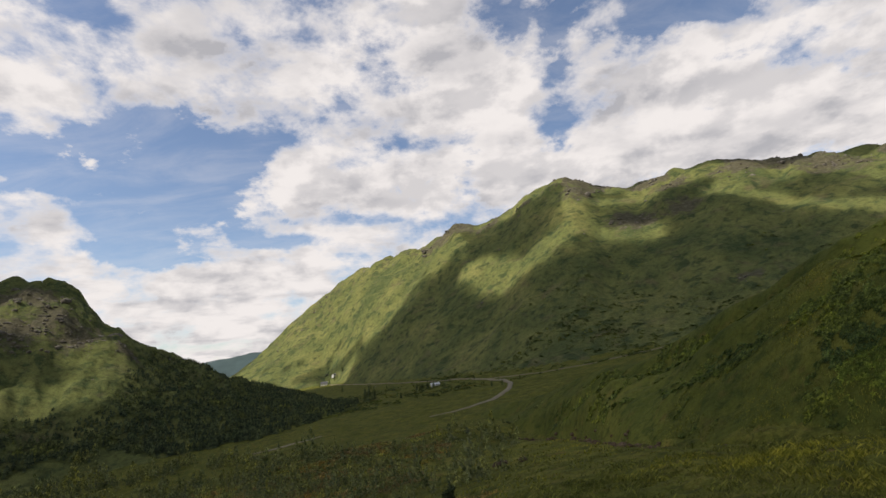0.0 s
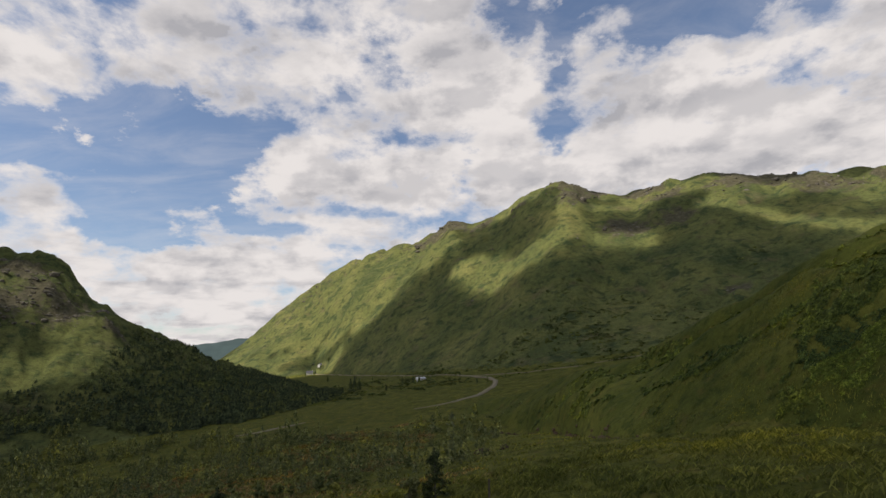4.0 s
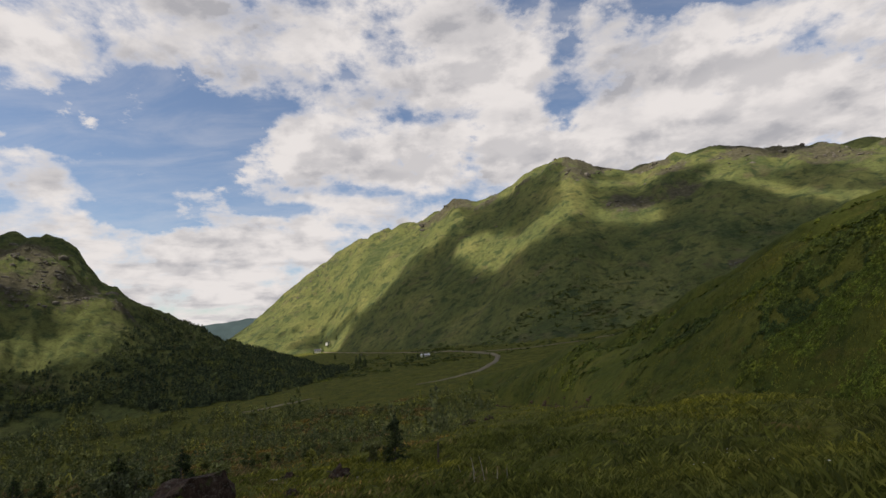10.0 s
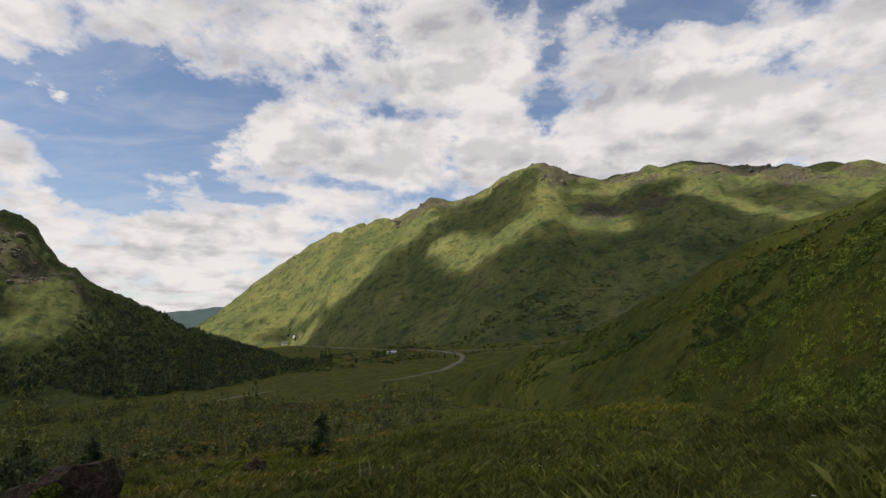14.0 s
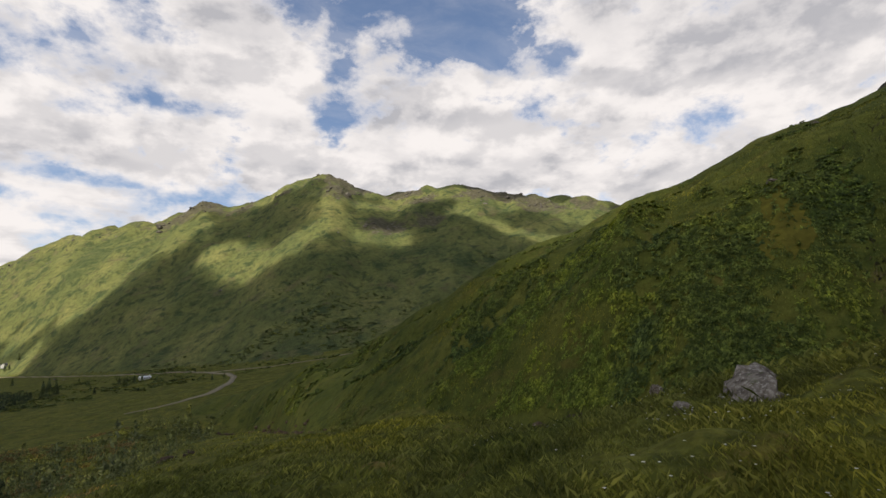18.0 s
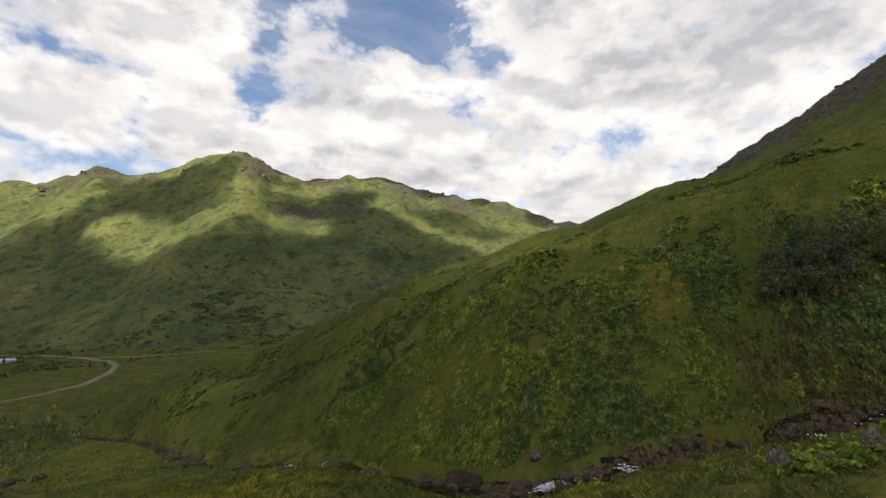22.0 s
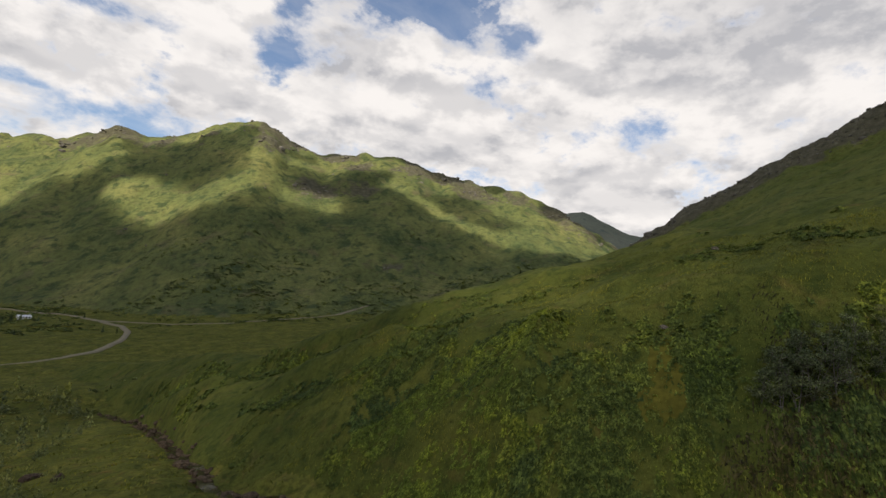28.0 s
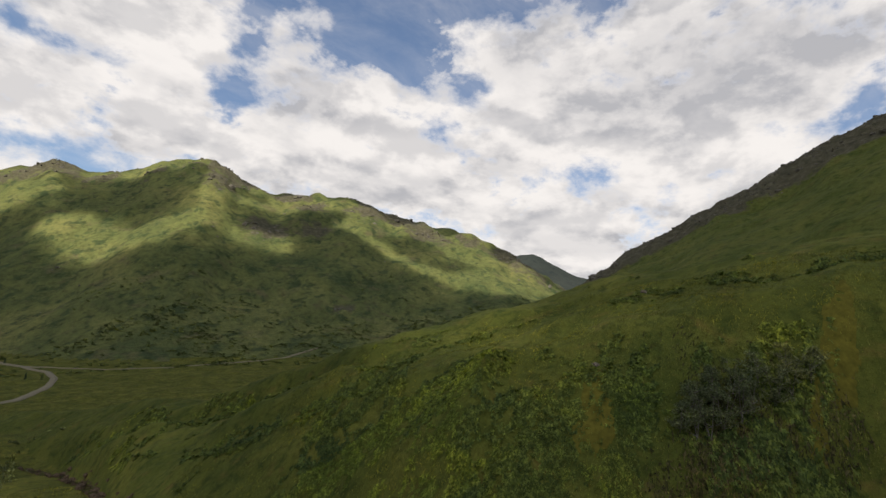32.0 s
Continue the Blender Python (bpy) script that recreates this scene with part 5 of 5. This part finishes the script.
def copse_floor():
    n = 2400
    a, r = rng.uniform(69, 86, n), rng.uniform(53, 74, n)
    x, y = OX + r * np.sin(np.radians(a)), OY + r * np.cos(np.radians(a))
    ok, z = keep_ground(x, y, 1)
    ok &= np.exp(-((a - 77.5) / 5.5) ** 2 - ((r - 63 - (a - 77) * 0.5) / 7.0) ** 2) + 0.4 * fbm(x / 3, y / 3, 3, 95) > rng.uniform(0.15, 0.7, n)
    x, y, z = x[ok], y[ok], z[ok]
    co, f = blades(10, 1.3, 0.05, 0.3, 29)
    s = rng.uniform(0.8, 1.7, len(x))
    me = scatter("dead_growth", co, f, np.stack([x, y, z], -1), rng.uniform(0, 6.3, len(x)), np.stack([s, s, s], -1), m_shaded_litter, rng.normal(0, 0.3, (len(x), 2)), steepness(x, y))
    tagged(new("dead_growth", me), "brown dead growth under the birches, coloured dark for their shade", "undergrowth", kind="stuff")


# dead stalks, with the shade under the birches put into their dark colour
m_shaded_litter = leafy("shaded_dead_growth_stalks", (0.036, 0.034, 0.013), (0.060, 0.052, 0.019), (0.090, 0.076, 0.028))
copse_floor()
m_rust = leafy("rusty_grass_blades", (0.140, 0.098, 0.032), (0.205, 0.142, 0.048), (0.265, 0.192, 0.072))
plantation()
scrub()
moor()

# birch copse on the hillside
copse = [(69.7, 16.9, 6.0), (71.0, 15.8, 6.8), (72.6, 14.8, 6.2), (74.4, 13.6, 6.8), (76.0, 12.6, 6.0), (73.6, 16.4, 5.0), (75.8, 14.8, 5.2), (69.0, 18.5, 4.4), (77.8, 11.0, 5.8), (79.6, 9.6, 5.2), (81.6, 8.0, 5.2), (71.4, 18.0, 4.4), (78.4, 12.6, 4.8), (80.8, 10.4, 4.4)]
for k, (x, y, h) in enumerate(copse):
    t = broadleaf("birch_tree", h * 0.95, h * 0.34, 100 + k, m_birch, m_leaf, "small birch with a thin pale trunk in a dense hillside copse", "tree", "birch copse", 2 + k % 3, 0.07, 28, 0.12)
    placed(t, spot(x - 0.7, y - 0.2, -0.1), rng.uniform(0, 6.3))


def bushy_spruce(height, seed, label):
    """A young spruce, branched to the ground, with uneven whorls of needles."""
    r = np.random.default_rng(seed)
    ob = thing("young_spruce", None, label, "conifer", "young spruces")
    bm = bmesh.new()
    tube(bm, [(0, 0, -0.3), (0.02, 0, height * 0.5), (0, 0, height * 0.97)], [0.022 * height, 0.014 * height, 0.004 * height])
    part("trunk", from_bm("trunk", bm, m_bark), ob)
    blobs = [(0, 0, height * 0.97, height * 0.03), (0, 0, height * 0.91, height * 0.045)]
    for k in range(9):
        t = (k + 0.4) / 9.6
        for j in range(9 - k * 2 // 3):
            a, q = r.uniform(0, 6.28), height * (0.30 * (1 - t) ** 0.8 + 0.02) * r.uniform(0.7, 1.15)
            z = height * (0.06 + 0.9 * t) + r.uniform(-.03, .03) * height
            tip = Vector((q * math.cos(a), q * math.sin(a), z - 0.05 * q))
            if j % 2 == 0:
                bm = bmesh.new()
                tube(bm, [(0, 0, z), tip * 0.5 + Vector((0, 0, z * 0.5)), tip], [0.007 * height, 0.005 * height, 0.002 * height], 5)
                part("limb", from_bm("limb", bm, m_bark), ob)
            blobs += [(tip.x, tip.y, tip.z, height * 0.055), (tip.x * 0.55, tip.y * 0.55, z, height * 0.065)]
    co, f = leaf_cloud(r, blobs, 26, 0.02 * height)
    part("crown", mesh_np("crown", co, f, m_spruce), ob)
    return ob


m_spruce = leafy("young_spruce_needles", (0.034, 0.046, 0.020), (0.050, 0.066, 0.027), (0.075, 0.094, 0.038), clump=1.6)
for k, (x, y, h) in enumerate([(-1.8, 46.5, 4.5), (-18.5, 33.5, 4.4), (-15.2, 35.0, 3.9), (-23.0, 33.0, 4.0), (-27.0, 31.5, 3.4), (-30.5, 36.5, 4.0), (-20.5, 30.5, 3.0), (-36.0, 47.0, 4.2)]):
    placed(bushy_spruce(h, 440 + k, "dense dark young spruce beside a fence post" if k == 0 else "dark young spruce in rough grass"), spot(x, y, -0.1), rng.uniform(0, 6.3))

# shrubs near the start
for k, (x, y, h, sp, lab) in enumerate([(-4.0, 45.6, 2.2, 0.9, "small dark bush beside a young spruce"), (-13.4, 26.4, 3.4, 1.6, "leafy dark shrub behind a mossy boulder"), (-8.2, 20.2, 1.5, 0.6, "pale green sapling in front of a boulder")]):
    t = broadleaf("shrub", h, sp, 200 + k, m_bark, m_young if k == 2 else m_leaf, lab, "shrub", "", 2 + k % 2, 0.08, 90, 0.10)
    placed(t, spot(x, y, -0.1), rng.uniform(0, 6.3))

saplings = [broadleaf("sapling", 2.4, 0.75, 300 + k, m_bark, m_scrub, "young self-sown tree in rough moorland", "sapling", "young trees of the moor", 1, 0.1, 15, 0.20) for k in range(4)]
spot_list = []
while len(spot_list) < 230:
    a, r = rng.uniform(-42, -3), rng.uniform(62, 190)
    x, y = at_polar(a, r)
    if vnoise(np.array(x / 22.0), np.array(y / 22.0), 5) + 0.3 * (a < -12) > rng.uniform(-0.2, 0.7):
        spot_list.append((x, y))
for k, (x, y) in enumerate(spot_list):
    m = Matrix.Translation(spot(x, y, -0.1)) @ Matrix.Rotation(rng.uniform(0, 6.3), 4, "Z")
    src = saplings[k % 4]
    ob = copy_thing(src, m) if k >= 4 else src
    ob.matrix_world = m @ Matrix.Scale(rng.uniform(0.35, 1.05), 4)

# conifers and bushes about the road
spruces = [conifer("dark spruce standing alone in the valley meadow", 400 + k, "spruces of the valley") for k in range(3)]
for k, (x, y, h) in enumerate([(-75, 500, 16), (-79, 503, 14), (-86, 476, 11), (-71, 505, 13), (-48, 500, 5), (-30, 520, 8), (-24, 514, 7), (-19, 518, 9), (-13, 512, 8), (-27, 524, 6), (-2, 520, 5), (12, 512, 4), (-42, 470, 6), (-12, 440, 4), (44, 415, 5), (36, 422, 5), (60, 425, 5), (-140, 700, 9), (-95, 655, 6), (-70, 610, 6), (28, 520, 5),
                               (-212, 948, 10), (-204, 955, 12), (-198, 950, 9), (-190, 960, 11), (-225, 930, 8)]):
    m = Matrix.Translation(spot(x, y, -0.2)) @ Matrix.Rotation(rng.uniform(0, 6.3), 4, "Z")
    ob = spruces[k] if k < 3 else copy_thing(spruces[k % 3], m)
    ob.matrix_world = m @ Matrix.Scale(h, 4)


# ---- houses ----
def house(at, turn, length, depth, eaves, roof_rise, roof_mat, label, windows=3):
    ob = thing("house", None, label, "house")
    bm = bmesh.new()
    box(bm, -length / 2, -depth / 2, -1.5, length / 2, depth / 2, eaves)
    part("wall", from_bm("wall", bm, m_wall), ob)
    bm = bmesh.new()
    hx, hy = length / 2 + 0.3, depth / 2 + 0.35
    prof = [(-hy, eaves - 0.1), (0, eaves + roof_rise), (hy, eaves - 0.1), (hy, eaves + 0.12), (0, eaves + roof_rise + 0.25), (-hy, eaves + 0.12)]
    ends = [[bm.verts.new((sx * hx, y, z)) for y, z in prof] for sx in (-1, 1)]
    bm.faces.new(ends[0]), bm.faces.new(ends[1][::-1])
    for j in range(6):
        bm.faces.new((ends[0][j], ends[1][j], ends[1][(j + 1) % 6], ends[0][(j + 1) % 6])[::-1])
    roof = part("roof", from_bm("roof", bm, roof_mat), ob)
    for sx in (-1, 1):
        bm = bmesh.new()
        v = [bm.verts.new(p) for p in ((sx * (length / 2 - 0.01), -depth / 2, eaves), (sx * (length / 2 - 0.01), depth / 2, eaves), (sx * (length / 2 - 0.01), 0, eaves + roof_rise * 0.96))]
        w = [bm.verts.new(p.co - Vector((sx * 0.25, 0, 0))) for p in v]
        bm.faces.new(v), bm.faces.new(w[::-1])
        for j in range(3):
            bm.faces.new((v[j], w[j], w[(j + 1) % 3], v[(j + 1) % 3]))
        part("gable", from_bm("gable", bm, m_wall), ob)
    bm = bmesh.new()
    box(bm, length / 2 - 1.1, -0.4, eaves + roof_rise - 0.4, length / 2 - 0.4, 0.4, eaves + roof_rise + 1.1)
    part("chimney", from_bm("chimney", bm, m_wall), roof)
    for k in range(windows):
        x = (k - (windows - 1) / 2) * length / (windows + 0.5)
        bm = bmesh.new()
        box(bm, x - 0.5, -depth / 2 - 0.06, 0.9, x + 0.5, -depth / 2 + 0.05, 2.0)
        win = part("window", from_bm("window", bm, m_glass), ob)
        bm = bmesh.new()
        box(bm, x - 0.6, -depth / 2 - 0.14, 0.8, x + 0.6, -depth / 2 + 0.02, 0.9)
        part("sill", from_bm("sill", bm, m_wall), win)
    return placed(ob, spot(*at, 0.2), turn)


house((-12, 536), 0.35, 9.0, 5.0, 1.7, 1.2, m_roof, "low white cottage with a pale roof beside the road", 4)
house((-226, 966), 0.2, 12.0, 7.0, 3.4, 3.2, m_slate, "white farmhouse with a slate roof far down the valley", 3)
house((-208, 972), 1.3, 9.0, 6.0, 2.8, 2.6, m_slate, "white outbuilding with a slate roof far down the valley", 2)


# ---- fence post, sticks, stump and logs ----
def post(at, height, lean, label):
    ob = thing("fence_post", None, label, "post")
    bm = bmesh.new()
    tube(bm, [(0, 0, -0.3), (lean * 0.3, 0, height * 0.5), (lean, 0, height)], [0.085, 0.08, 0.07], 7)
    part("stake", from_bm("stake", bm, m_wood), ob)
    return placed(ob, spot(*at))


post((2.1, 40.9), 1.65, 0.05, "dark weathered fence post standing alone in rough grass")


def stick(at, height, lean, label):
    bm = bmesh.new()
    tube(bm, [(0, 0, -0.1), (lean * 0.4, 0.02, height * 0.5), (lean, 0, height)], [0.022, 0.018, 0.008], 5)
    placed(tagged(new("dead_stem", from_bm("dead_stem", bm, m_dead)), label, "dead stem", "bleached stems"), spot(*at))


for x, y, h, ln in ((4.2, 26.5, 1.3, -0.28), (3.6, 31.0, 0.9, -0.2), (5.0, 24.0, 0.6, 0.05), (5.6, 25.0, 0.7, 0.02), (1.2, 29.0, 0.35, 0.03), (3.9, 23.2, 1.1, -0.1), (4.4, 23.6, 1.2, -0.22)):
    stick((x, y), h, ln, "bleached dead stem standing in the grass")


def stump(at, size, seed):
    ob = thing("tree_stump", None, "torn brown tree stump with roots in rough grass", "stump")
    bm = bmesh.new()
    bmesh.ops.create_icosphere(bm, subdivisions=3, radius=1.0)
    for v in bm.verts:
        v.co *= 1 + 0.5 * noise.noise(v.co * 2.3 + Vector((seed, 0, 0)))
        v.co.z = max(v.co.z, -0.3) * (1.0 + 0.3 * noise.noise(v.co * 5))
    part("root_plate", from_bm("root_plate", bm, m_mossy), ob)
    bm = bmesh.new()
    for k in range(7):
        a = k * 0.9 + seed
        tube(bm, [(0, 0, 0.3), (0.8 * math.cos(a), 0.8 * math.sin(a), 0.45), (1.5 * math.cos(a), 1.5 * math.sin(a), 0.2 + 0.4 * math.sin(k * 2.2))], [0.16, 0.1, 0.03], 5)
    part("roots", from_bm("roots", bm, m_wood), ob)
    return placed(ob, spot(*at, 0.2), seed, size)


stump((-5.1, 37.8), 0.7, 1.0)
stump((-7.4, 33.6), 0.4, 2.0)
stump((-10.4, 43.5), 0.55, 3.5)
for x, y, l, a in ((-3.8, 37.6, 1.1, 0.3), (-9.4, 41.8, 1.6, 0.1), (-11.2, 43.4, 1.9, -0.3), (-8.4, 40.6, 1.2, 0.5), (-10.0, 39.8, 1.0, 0.9), (0.3, 39.5, 0.7, 0.4)):
    bm = bmesh.new()
    tube(bm, [(-l / 2, 0, 0.08), (0, 0.05, 0.12), (l / 2, 0, 0.1)], [0.11, 0.12, 0.1], 8)
    placed(tagged(new("log", from_bm("log", bm, m_dead)), "bleached cut log lying in rough grass", "log", "cut logs"), spot(x, y, 0.02), a)
